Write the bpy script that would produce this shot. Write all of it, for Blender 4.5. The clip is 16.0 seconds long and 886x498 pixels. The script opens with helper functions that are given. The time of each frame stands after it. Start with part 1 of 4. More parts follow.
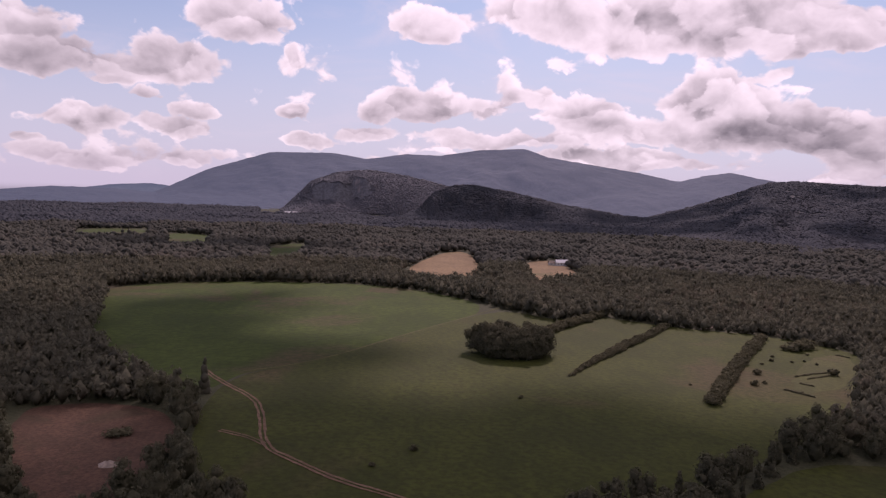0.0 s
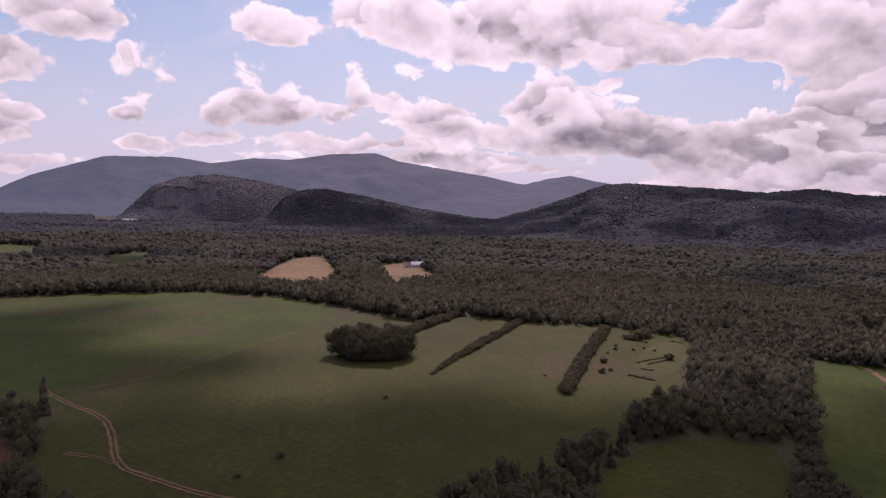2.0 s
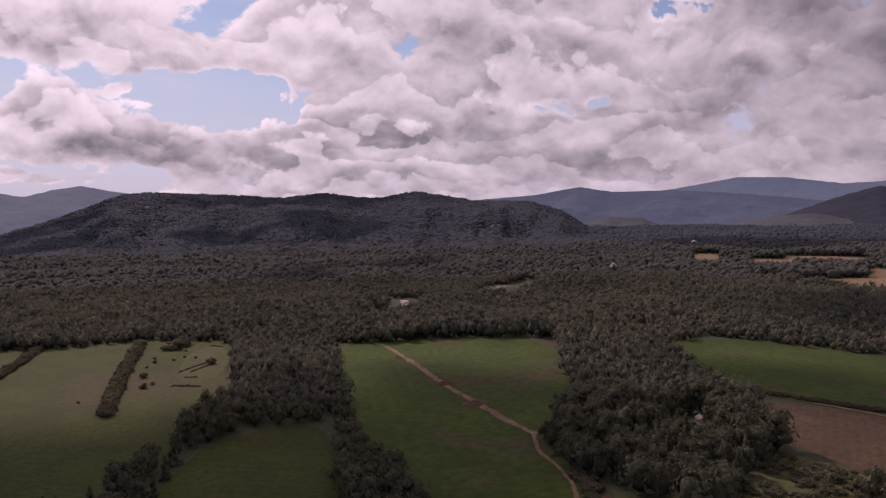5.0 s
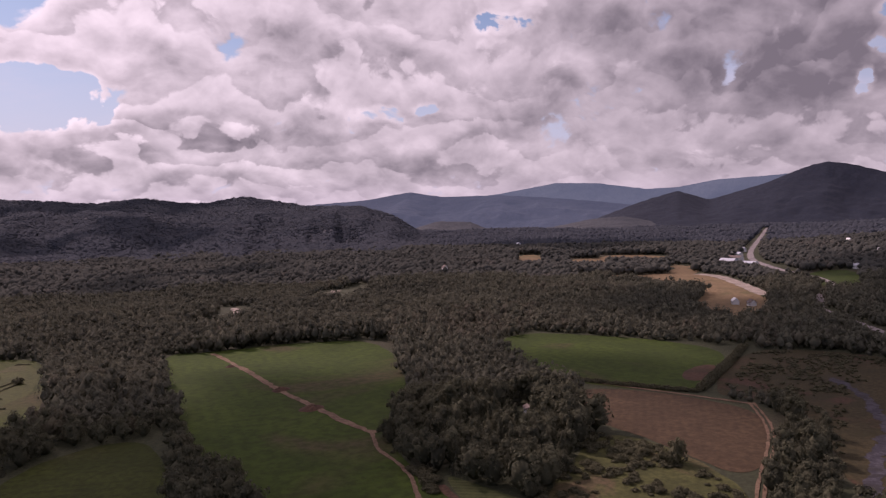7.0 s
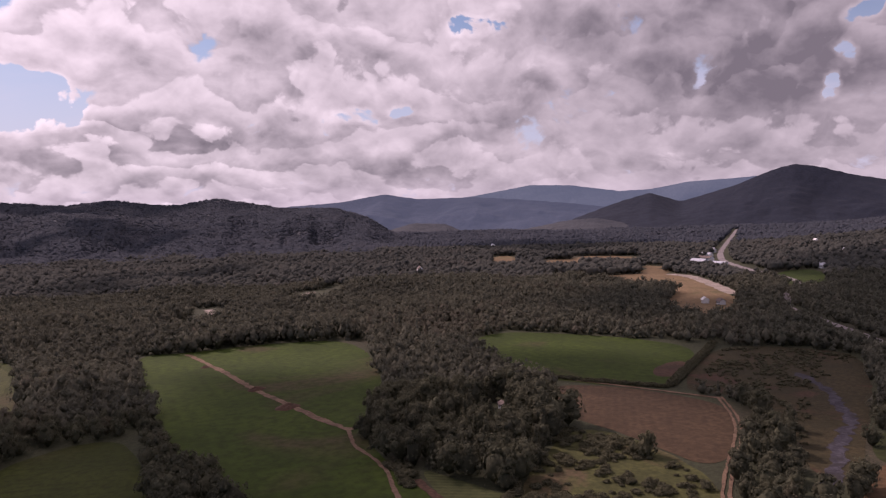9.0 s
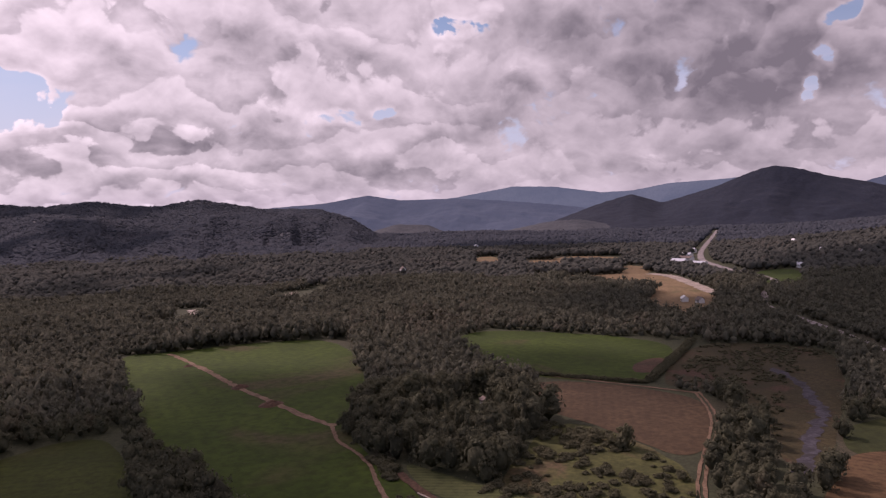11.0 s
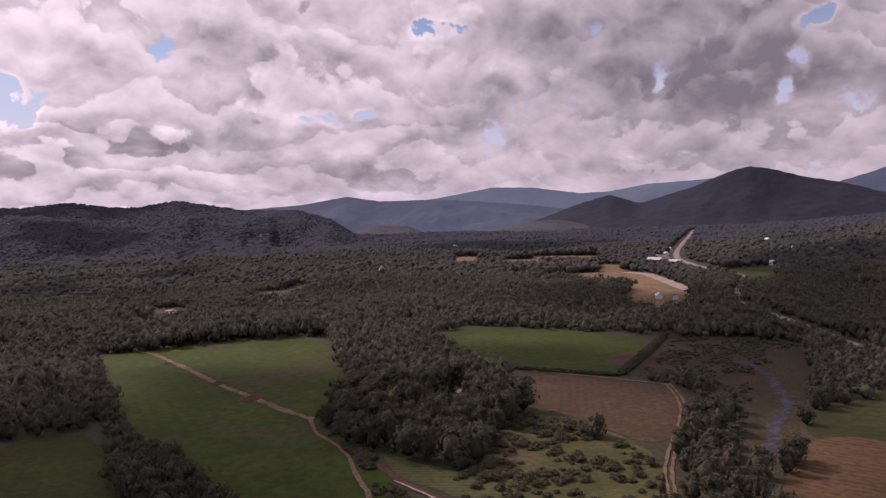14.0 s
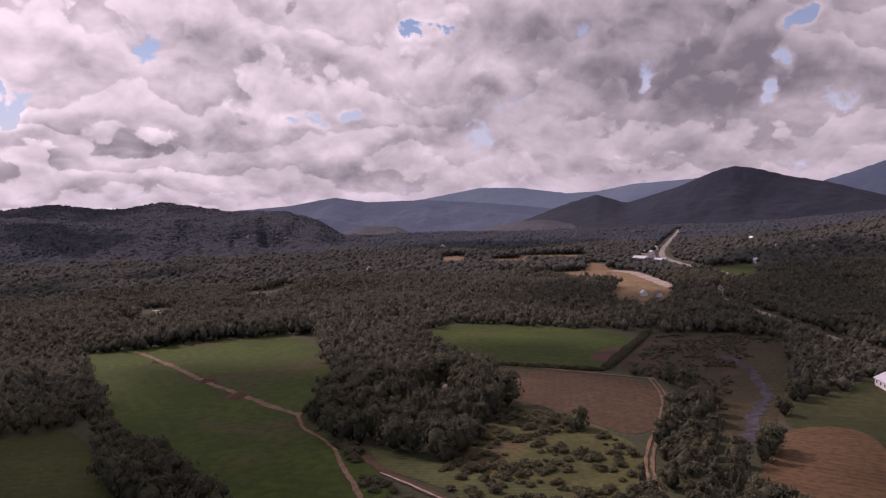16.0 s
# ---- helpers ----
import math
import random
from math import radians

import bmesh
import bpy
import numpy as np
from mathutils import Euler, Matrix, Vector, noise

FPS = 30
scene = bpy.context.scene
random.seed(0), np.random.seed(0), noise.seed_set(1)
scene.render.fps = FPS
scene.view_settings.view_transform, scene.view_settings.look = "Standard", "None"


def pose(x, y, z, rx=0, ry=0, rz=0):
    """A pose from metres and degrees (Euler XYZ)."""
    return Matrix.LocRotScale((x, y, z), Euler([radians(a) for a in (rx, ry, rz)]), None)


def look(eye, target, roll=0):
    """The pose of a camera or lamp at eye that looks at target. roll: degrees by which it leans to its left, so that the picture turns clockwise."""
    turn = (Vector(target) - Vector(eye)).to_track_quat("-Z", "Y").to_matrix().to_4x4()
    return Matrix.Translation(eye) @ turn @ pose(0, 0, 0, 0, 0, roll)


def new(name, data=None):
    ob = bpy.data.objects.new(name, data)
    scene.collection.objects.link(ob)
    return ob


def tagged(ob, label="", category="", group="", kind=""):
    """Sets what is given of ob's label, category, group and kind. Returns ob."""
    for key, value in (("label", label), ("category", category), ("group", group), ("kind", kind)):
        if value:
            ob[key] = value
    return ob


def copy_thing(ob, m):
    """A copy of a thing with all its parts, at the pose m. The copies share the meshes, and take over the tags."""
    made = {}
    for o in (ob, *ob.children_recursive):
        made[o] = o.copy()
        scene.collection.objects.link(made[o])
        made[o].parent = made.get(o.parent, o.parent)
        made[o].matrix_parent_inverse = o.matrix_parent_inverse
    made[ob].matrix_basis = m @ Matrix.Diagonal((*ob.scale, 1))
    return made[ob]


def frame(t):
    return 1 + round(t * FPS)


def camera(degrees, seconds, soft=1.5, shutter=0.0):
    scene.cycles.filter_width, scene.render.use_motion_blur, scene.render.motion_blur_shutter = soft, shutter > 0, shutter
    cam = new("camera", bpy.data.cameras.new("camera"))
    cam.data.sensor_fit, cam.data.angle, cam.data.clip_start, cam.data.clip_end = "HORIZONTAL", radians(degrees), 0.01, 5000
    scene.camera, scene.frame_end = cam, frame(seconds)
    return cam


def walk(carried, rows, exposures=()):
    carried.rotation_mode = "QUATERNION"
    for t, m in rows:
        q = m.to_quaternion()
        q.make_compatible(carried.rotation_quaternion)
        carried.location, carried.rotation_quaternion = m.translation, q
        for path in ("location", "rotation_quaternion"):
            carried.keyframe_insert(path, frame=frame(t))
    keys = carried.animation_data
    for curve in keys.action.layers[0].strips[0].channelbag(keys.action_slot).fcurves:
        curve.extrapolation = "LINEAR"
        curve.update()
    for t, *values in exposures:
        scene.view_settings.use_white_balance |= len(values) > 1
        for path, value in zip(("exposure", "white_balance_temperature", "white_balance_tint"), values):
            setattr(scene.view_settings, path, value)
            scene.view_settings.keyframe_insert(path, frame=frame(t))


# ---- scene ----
EXPOSURES = [(0, -0.02, 6700, 46), (2.5, -0.04, 6700, 46), (4.2, -0.18, 6700, 46), (5.6, -0.18, 6700, 46), (7.5, -0.03, 6700, 46), (16, 0.0, 6700, 46)]
cam = camera(62, 16.0, soft=1.3)
PATH = [
    (0, pose(0.00, -0.00, 85.00, 85.45, -1.92, -0.00)),
    (0.5, pose(-0.89, -0.32, 84.74, 85.48, -2.11, -0.72)),
    (1, pose(-1.78, -0.63, 84.47, 85.63, -1.94, -2.82)),
    (1.5, pose(-2.67, -0.95, 84.21, 85.80, -1.64, -6.08)),
    (2, pose(-3.56, -1.26, 83.94, 86.10, -1.34, -11.49)),
    (2.5, pose(-4.44, -1.57, 83.68, 86.30, -0.83, -18.28)),
    (3, pose(-5.33, -1.88, 83.42, 86.45, -0.42, -24.98)),
    (3.5, pose(-6.23, -2.19, 83.16, 86.66, 0.19, -30.83)),
    (4, pose(-7.12, -2.49, 82.90, 86.75, 0.30, -36.51)),
    (4.5, pose(-8.01, -2.79, 82.65, 86.77, 0.50, -41.94)),
    (5, pose(-8.90, -3.09, 82.40, 86.82, 1.03, -47.33)),
    (7.5, pose(-13.32, -4.66, 81.10, 87.01, 1.33, -61.36)),
    (8, pose(-14.17, -5.08, 80.82, 87.04, 1.37, -61.70)),
    (8.5, pose(-15.00, -5.52, 80.54, 87.06, 1.34, -62.01)),
    (9, pose(-15.83, -5.97, 80.25, 87.09, 1.42, -62.30)),
    (11.5, pose(-19.74, -8.78, 78.65, 87.18, 1.42, -63.95)),
    (12, pose(-20.49, -9.40, 78.31, 87.18, 1.44, -64.30)),
    (12.5, pose(-21.23, -10.02, 77.95, 87.16, 1.52, -64.58)),
    (13, pose(-21.97, -10.65, 77.60, 87.18, 1.55, -64.91)),
    (13.5, pose(-22.71, -11.28, 77.24, 87.22, 1.59, -65.00)),
    (14, pose(-23.45, -11.91, 76.89, 87.24, 1.57, -65.14)),
    (14.5, pose(-24.18, -12.54, 76.53, 87.23, 1.61, -65.46)),
    (15, pose(-24.92, -13.18, 76.17, 87.28, 1.62, -65.74)),
    (15.5, pose(-25.65, -13.81, 75.81, 87.28, 1.66, -65.91)),
    (16, pose(-26.39, -14.44, 75.46, 87.27, 1.80, -66.08)),
]
walk(cam, PATH, EXPOSURES)

# ---- light: sun, sky with broken cumulus ----
SUN_AZ, SUN_EL = radians(14), radians(40)
SUN_DIR = Vector((math.sin(SUN_AZ) * math.cos(SUN_EL), math.cos(SUN_AZ) * math.cos(SUN_EL), math.sin(SUN_EL)))


def node(tree, kind, **inputs):
    n = tree.nodes.new(kind)
    for key, value in inputs.items():
        if key.startswith("i_"):
            n.inputs[int(key[2:])].default_value = value
        else:
            setattr(n, key, value)
    return n


def calc(tree, op, a, b=None, c=None, clamp=False):
    n = tree.nodes.new("ShaderNodeMath")
    n.operation, n.use_clamp = op, clamp
    for i, x in enumerate((a, b, c)):
        if x is None:
            continue
        if isinstance(x, (int, float)):
            n.inputs[i].default_value = x
        else:
            tree.links.new(x, n.inputs[i])
    return n.outputs[0]


def vec(tree, op, a, b=None):
    n = tree.nodes.new("ShaderNodeVectorMath")
    n.operation = op
    for i, x in enumerate((a, b)):
        if x is None:
            continue
        if isinstance(x, (tuple, list, Vector)):
            n.inputs[i].default_value = tuple(x)
        else:
            tree.links.new(x, n.inputs[i])
    return n.outputs["Value"] if op in ("LENGTH", "DOT_PRODUCT") else n.outputs[0]


def span(tree, x, lo, hi, to_lo=0.0, to_hi=1.0, smooth=True):
    n = tree.nodes.new("ShaderNodeMapRange")
    n.interpolation_type = "SMOOTHSTEP" if smooth else "LINEAR"
    tree.links.new(x, n.inputs[0])
    for i, v in enumerate((lo, hi, to_lo, to_hi)):
        n.inputs[i + 1].default_value = v
    return n.outputs[0]


def mixed(tree, fac, a, b, blend="MIX"):
    n = tree.nodes.new("ShaderNodeMix")
    n.data_type, n.blend_type = "RGBA", blend
    for i, x in ((0, fac), (6, a), (7, b)):
        if isinstance(x, (int, float)):
            n.inputs[i].default_value = x
        elif isinstance(x, tuple):
            n.inputs[i].default_value = (*x, 1)
        else:
            tree.links.new(x, n.inputs[i])
    return n.outputs[2]


def fractal(tree, coords, scale, detail=6.0, rough=0.55, distort=0.0):
    n = tree.nodes.new("ShaderNodeTexNoise")
    n.inputs["Scale"].default_value, n.inputs["Detail"].default_value = scale, detail
    n.inputs["Roughness"].default_value, n.inputs["Distortion"].default_value = rough, distort
    if coords is not None:
        tree.links.new(coords, n.inputs["Vector"])
    return n.outputs[0]


# broken cumulus, by azimuth, height, half width, half height (degrees) and weight: heaps, gaps of open sky, dark undersides
HEAPS = [(-28.8, 10.1, 3.3, 2.3, 0.8), (-26.8, 7.9, 5.7, 1.8, 0.85), (-20.3, 8.1, 4.8, 1.8, 0.85), (-15.5, 11.6, 4.2, 2.3, 0.85), (-25.8, 4.2, 3, 1.2,
         0.85), (-20.3, 4, 3.9, 1.1, 0.8), (-18.2, 5.2, 2.8, 0.7, 0.75), (-1.2, 12.2, 3.7, 2, 0.85), (-11.5, 9.5, 0.8, 0.9, 0.75), (-11.7, 5.4, 1.8,
         0.7, 0.8), (-10.4, 5, 1.1, 0.4, 0.4), (-26.9, 1.4, 7.5, 1.1, 0.75), (-19.1, 1.8, 4.8, 1.1, 0.75), (-10.4, 3.3, 3.1, 0.8, 0.75), (-2.3, 6,
         4.6, 1.8, 0.9), (2.7, 6, 3.9, 1.1, 0.7), (6.3, 6.9, 2, 1.1, 0.7), (11.2, 5.8, 4.2, 1.8, 0.85), (19.6, 6.8, 4.8, 3, 1), (23.9, 4.8, 7.2, 2.6,
         1), (17.4, 4.6, 7, 1.8, 0.8), (28.9, 4.6, 3.1, 2.2, 0.8), (7.1, 12.9, 6.6, 2.6, 0.9), (18.9, 12.3, 11.4, 3.5, 1), (27.3, 11.3, 6.6, 3.1,
         0.9), (24.3, 8.9, 4.8, 0.8, 0.6), (-5.9, 4, 3.9, 1.1, 0.8), (4, 3.8, 8.3, 1, 0.8), (12.6, 2.6, 11.4, 1, 0.85), (-24.6, 6.9, 2.6, 0.6, 0.7),
         (-21.4, 6, 2, 0.6, 0.75), (-29.9, 2.5, 1.4, 0.5, 0.7)]
GAPS = [(32.5, 9, 4.8, 1.6, 0.8), (12, 8.7, 5.7, 1.3, 0.5), (30.6, 8.5, 5.3, 1.9, 1.1), (65.2, 13.5, 2.1, 1, 0.9), (64.2, 12.3, 0.9, 0.6, 0.5), (55.9,
         7.1, 1.6, 0.5, 0.5), (33.2, 7.6, 3.7, 1.9, 1.2), (65.2, 14.1, 2.2, 0.9, 0.9), (91.3, 9.9, 1.1, 1, 0.9), (89.7, 7.9, 0.8, 1, 0.8), (55.1, 7.4,
         2, 0.6, 0.5), (59.2, 8, 1.3, 0.7, 0.5), (92, 12.4, 1.5, 1.3, 0.7), (91.3, 10.1, 1.5, 1, 0.8), (78.9, 1.7, 0.4, 0.4, 0.1)]
DARKS = [(25, 4, 6.6, 1.5, 0.75), (-0.8, 5, 3.7, 1.1, 0.5), (11.3, 5, 3.7, 0.9, 0.5), (-28.8, 9.2, 2.9, 1.1, 0.45), (-25.8, 7.2, 4.4, 0.8, 0.4),
         (-20.3, 7.2, 3.5, 0.6, 0.35), (-15.3, 10.8, 3.1, 1, 0.4), (-25.8, 3.5, 2.6, 0.6, 0.35), (19.3, 11.3, 3.9, 1.5, 0.45), (27.4, 10.2, 4.8, 1.3,
         0.4), (14.1, 13, 2.6, 1.3, 0.35), (15.3, 13.7, 3.5, 1.3, 0.4), (40.4, 7.1, 2.4, 0.8, 0.4), (47.8, 12.7, 4.4, 1.6, 0.5), (28.6, 12.7, 2.6,
         1.4, 0.4), (22, 12.8, 3.1, 1.1, 0.45), (34.7, 13.8, 2.6, 1, 0.35), (41.2, 6.8, 3.1, 0.9, 0.4), (50.8, 5.2, 4.8, 1.1, 0.5), (58, 3.3, 6.1,
         1.1, 0.5), (69.4, 7.7, 4.4, 2.2, 0.6), (84.7, 9.7, 8.3, 2.9, 0.95), (77, 13.2, 8.3, 2, 0.75), (83.2, 12.8, 10.1, 2.2, 0.6), (76.1, 6.6, 5.3,
         1.1, 0.4), (81.7, 7.6, 5.3, 1.1, 0.5), (62.8, 5.4, 2.6, 0.7, 0.3), (66.7, 3.1, 4.8, 0.7, 0.3), (95.5, 8.1, 3.9, 1.6, 0.6), (87.7, 3.7, 7.9,
         0.9, 0.35), (89.6, 12.5, 6.1, 2.2, 0.4), (33.2, 3.5, 3.5, 0.9, 0.35)]


def puff_field():
    """Fine cauliflower relief of the clouds towards a direction."""
    g = bpy.data.node_groups.new("puff_field", "ShaderNodeTree")
    g.interface.new_socket("Direction", in_out="INPUT", socket_type="NodeSocketVector")
    g.interface.new_socket("Relief", in_out="OUTPUT", socket_type="NodeSocketFloat")
    g.interface.new_socket("Broad", in_out="OUTPUT", socket_type="NodeSocketFloat")
    g.interface.new_socket("Lobes", in_out="OUTPUT", socket_type="NodeSocketFloat")
    src, out = g.nodes.new("NodeGroupInput"), g.nodes.new("NodeGroupOutput")
    d = vec(g, "NORMALIZE", src.outputs[0])
    xyz = g.nodes.new("ShaderNodeSeparateXYZ")
    g.links.new(d, xyz.inputs[0])
    # clouds of one height grow smaller towards the horizon
    far = calc(g, "POWER", calc(g, "ADD", calc(g, "MAXIMUM", xyz.outputs[2], 0.0), 0.12), -0.22)
    push = g.nodes.new("ShaderNodeVectorMath")
    push.operation = "SCALE"
    g.links.new(d, push.inputs[0])
    g.links.new(far, push.inputs["Scale"])
    p = push.outputs[0]
    warp = g.nodes.new("ShaderNodeTexNoise")
    warp.inputs["Scale"].default_value, warp.inputs["Detail"].default_value = 9.0, 4.0
    g.links.new(p, warp.inputs["Vector"])
    bent = g.nodes.new("ShaderNodeVectorMath")
    bent.operation = "MULTIPLY_ADD"
    g.links.new(warp.outputs["Color"], bent.inputs[0])
    bent.inputs[1].default_value = (0.11, 0.11, 0.11)
    g.links.new(p, bent.inputs[2])
    billow = g.nodes.new("ShaderNodeTexVoronoi")
    billow.feature = "SMOOTH_F1"
    billow.inputs["Scale"].default_value, billow.inputs["Detail"].default_value = 12.0, 4.0
    billow.inputs["Roughness"].default_value, billow.inputs["Smoothness"].default_value = 0.5, 0.35
    g.links.new(bent.outputs[0], billow.inputs["Vector"])
    broad = fractal(g, p, 6.5, 9.0, 0.52, 0.2)
    g.links.new(calc(g, "ADD", calc(g, "MULTIPLY", calc(g, "SUBTRACT", 0.42, billow.outputs["Distance"]), 0.55), calc(g, "SUBTRACT", broad, 0.5)), out.inputs[0])
    g.links.new(fractal(g, p, 5.0, 3.0, 0.5, 0.2), out.inputs[1])
    smooth = calc(g, "MULTIPLY", calc(g, "SUBTRACT", 0.42, billow.outputs["Distance"]), 0.5)
    g.links.new(calc(g, "ADD", smooth, calc(g, "MULTIPLY", fractal(g, p, 8.0, 4.0, 0.5, 0.2), 0.5)), out.inputs[2])
    return g


def cloud_masses(g, coords):
    """Sums of heaps less gaps, of height within the heaps, and of dark undersides, at ragged outlines."""
    d = vec(g, "NORMALIZE", coords)
    xyz = g.nodes.new("ShaderNodeSeparateXYZ")
    g.links.new(d, xyz.inputs[0])
    el = calc(g, "MULTIPLY", calc(g, "ARCSINE", xyz.outputs[2]), 57.2958)
    az = calc(g, "MULTIPLY", calc(g, "ARCTAN2", xyz.outputs[0], xyz.outputs[1]), 57.2958)
    rag = g.nodes.new("ShaderNodeTexNoise")
    rag.inputs["Scale"].default_value, rag.inputs["Detail"].default_value = 16.0, 4.0
    g.links.new(d, rag.inputs["Vector"])
    spot = g.nodes.new("ShaderNodeCombineXYZ")
    g.links.new(az, spot.inputs[0])
    g.links.new(el, spot.inputs[1])
    bent = g.nodes.new("ShaderNodeVectorMath")
    bent.operation = "MULTIPLY_ADD"
    g.links.new(vec(g, "SUBTRACT", rag.outputs["Color"], (0.5, 0.5, 0.5)), bent.inputs[0])
    bent.inputs[1].default_value = (5.0, 2.2, 0)
    g.links.new(spot.outputs[0], bent.inputs[2])
    sums = []
    for heaps, base in ((HEAPS, 1.35), (GAPS, 1.0), (DARKS, 1.0)):
        total = None
        for a, e, wa, we, k in heaps:
            off = vec(g, "MULTIPLY", vec(g, "SUBTRACT", bent.outputs[0], (a, e, 0)), (1 / wa, 1 / we, 0))
            if base > 1:
                # flat underneath, heaped above
                off = vec(g, "MAXIMUM", off, vec(g, "MULTIPLY", off, (-1, -base, 0)))
            w = span(g, vec(g, "LENGTH", off), 0.25, 1.45 if base != 1.0 or heaps is GAPS else 2.1, k, 0.0)
            total = w if total is None else calc(g, "SMOOTH_MAX", total, w, 0.25)
        sums.append(total)
    return az, el, sums


def build_world():
    world = bpy.data.worlds.new("sky")
    scene.world = world
    world.use_nodes = True
    t = world.node_tree
    t.nodes.clear()
    puffs = puff_field()
    coords = t.nodes.new("ShaderNodeTexCoord").outputs["Generated"]

    def relief_at(direction):
        n = t.nodes.new("ShaderNodeGroup")
        n.node_tree = puffs
        t.links.new(direction, n.inputs[0])
        return n.outputs
    relief, broad, lobes = relief_at(coords)
    upward = relief_at(vec(t, "ADD", coords, (0.004, 0.0, 0.02)))[2]
    az, el, (heaps, gaps, darks) = cloud_masses(t, coords)
    # towards the east the heaps close up into a broken layer
    layer = calc(t, "MAXIMUM", span(t, az, 17, 36), span(t, el, 16, 30, 0.0, 0.7))
    mass = calc(t, "MAXIMUM", heaps, calc(t, "MULTIPLY", layer, 0.8))
    gaps = calc(t, "MULTIPLY", gaps, calc(t, "MULTIPLY_ADD", relief, -1.6, 0.62))
    thick = calc(t, "ADD", calc(t, "SUBTRACT", mass, gaps), calc(t, "MULTIPLY_ADD", relief, 0.9, 0.06))
    cover = span(t, thick, -0.03, 0.13)
    veil = fractal(t, vec(t, "MULTIPLY", coords, (1, 1, 3.0)), 5.0, 7, 0.6, 0.6)
    top_lit = calc(t, "MULTIPLY", calc(t, "SUBTRACT", lobes, upward), 0.9)
    # cloud behind cloud: each rises to a bright rim and sinks to a grey base, in rows that crowd together towards the horizon
    rank = calc(t, "MULTIPLY", calc(t, "LOGARITHM", calc(t, "ADD", calc(t, "MAXIMUM", el, -2.0), 4.0), 2.71828), -3.4)
    rank = calc(t, "ADD", rank, calc(t, "ADD", calc(t, "MULTIPLY", broad, 4.2), calc(t, "MULTIPLY", relief, 1.2)))
    depth = calc(t, "FRACT", rank)
    open_base = span(t, darks, 0.1, 0.7, 1.0, 0.45)
    base = calc(t, "MULTIPLY", span(t, depth, 0.0, 0.94), span(t, depth, 0.86, 1.0, 1.0, 0.0))
    base = calc(t, "MULTIPLY", base, calc(t, "MULTIPLY", span(t, layer, 0.0, 1.0, 0.3, 0.36), span(t, veil, 0.34, 0.62, 0.35, 1.1)))
    # thin vapour lets the sun through, thick vapour is grey beneath
    thin = span(t, thick, 0.02, 0.5, 0.34, 0.0)
    soft = calc(t, "MULTIPLY", relief, 0.35)
    lit = calc(t, "ADD", calc(t, "ADD", top_lit, thin), calc(t, "ADD", soft, 0.83))
    lit = calc(t, "SUBTRACT", lit, calc(t, "MULTIPLY", base, open_base))
    lit = calc(t, "SUBTRACT", lit, calc(t, "MULTIPLY", darks, calc(t, "MULTIPLY_ADD", relief, 0.3, 1.0)))
    lit = span(t, lit, -0.14, 1.04, 0.0, 1.0, False)
    glow = vec(t, "DOT_PRODUCT", vec(t, "NORMALIZE", coords), SUN_DIR)
    near_sun = span(t, glow, 0.72, 0.98)
    cloud = mixed(t, lit, CLOUD_GREY, CLOUD_WHITE)
    # the heaps shine on the sun's side of the sky and turn grey away from it
    cloud = mixed(t, span(t, glow, 0.25, 0.85, 0.38, 0.0), cloud, (0.2, 0.205, 0.22))
    cloud = mixed(t, calc(t, "MULTIPLY", near_sun, calc(t, "MULTIPLY_ADD", lit, 0.85, 0.1)), cloud, (1.1, 1.1, 1.1))
    sky = t.nodes.new("ShaderNodeTexSky")
    sky.sky_type, sky.sun_disc = "NISHITA", False
    sky.sun_elevation, sky.sun_rotation = SUN_EL, SUN_AZ
    sky.air_density, sky.dust_density = 1.0, 0.6
    open_sky = mixed(t, 1.0, sky.outputs[0], (0.064, 0.08, 0.082), "MULTIPLY")
    xyz = t.nodes.new("ShaderNodeSeparateXYZ")
    t.links.new(coords, xyz.inputs[0])
    low = span(t, xyz.outputs[2], 0.0, 0.32, 0.9, 0.0)
    open_sky = mixed(t, low, open_sky, (0.54, 0.61, 0.7))
    # thin veils drift through the open sky
    open_sky = mixed(t, span(t, veil, 0.46, 0.8, 0.0, 0.5), open_sky, (0.7, 0.72, 0.75))
    shade = mixed(t, cover, open_sky, cloud)
    shade = mixed(t, span(t, xyz.outputs[2], -0.01, 0.06, 0.4, 0.0), shade, (0.55, 0.53, 0.6))
    shade = mixed(t, span(t, xyz.outputs[2], -0.03, -0.005), (0.05, 0.052, 0.06), shade)
    bg = t.nodes.new("ShaderNodeBackground")
    t.links.new(shade, bg.inputs[0])
    bg.inputs[1].default_value = 1.0
    out = t.nodes.new("ShaderNodeOutputWorld")
    t.links.new(bg.outputs[0], out.inputs[0])


CLOUD_GREY, CLOUD_WHITE = (0.17, 0.175, 0.19), (0.92, 0.94, 0.93)
build_world()
sun = new("sun", bpy.data.lights.new("sun", "SUN"))
sun.data.energy, sun.data.angle, sun.data.color = 3.0, radians(1.0), (1, 0.93, 0.82)
sun.matrix_world = look((0, 0, 400), Vector((0, 0, 400)) - SUN_DIR)


# ---- materials ----
def material(name, rough=0.85):
    m = bpy.data.materials.new(name)
    m.use_nodes = True
    t = m.node_tree
    p = t.nodes["Principled BSDF"]
    p.inputs["Roughness"].default_value = rough
    p.inputs["Specular IOR Level"].default_value = 0.2
    return m, t, p


def bump(t, p, height, strength=0.4, distance=0.3):
    n = t.nodes.new("ShaderNodeBump")
    n.inputs["Strength"].default_value, n.inputs["Distance"].default_value = strength, distance
    t.links.new(height, n.inputs["Height"])
    t.links.new(n.outputs[0], p.inputs["Normal"])


def place(t):
    return t.nodes.new("ShaderNodeNewGeometry").outputs["Position"]


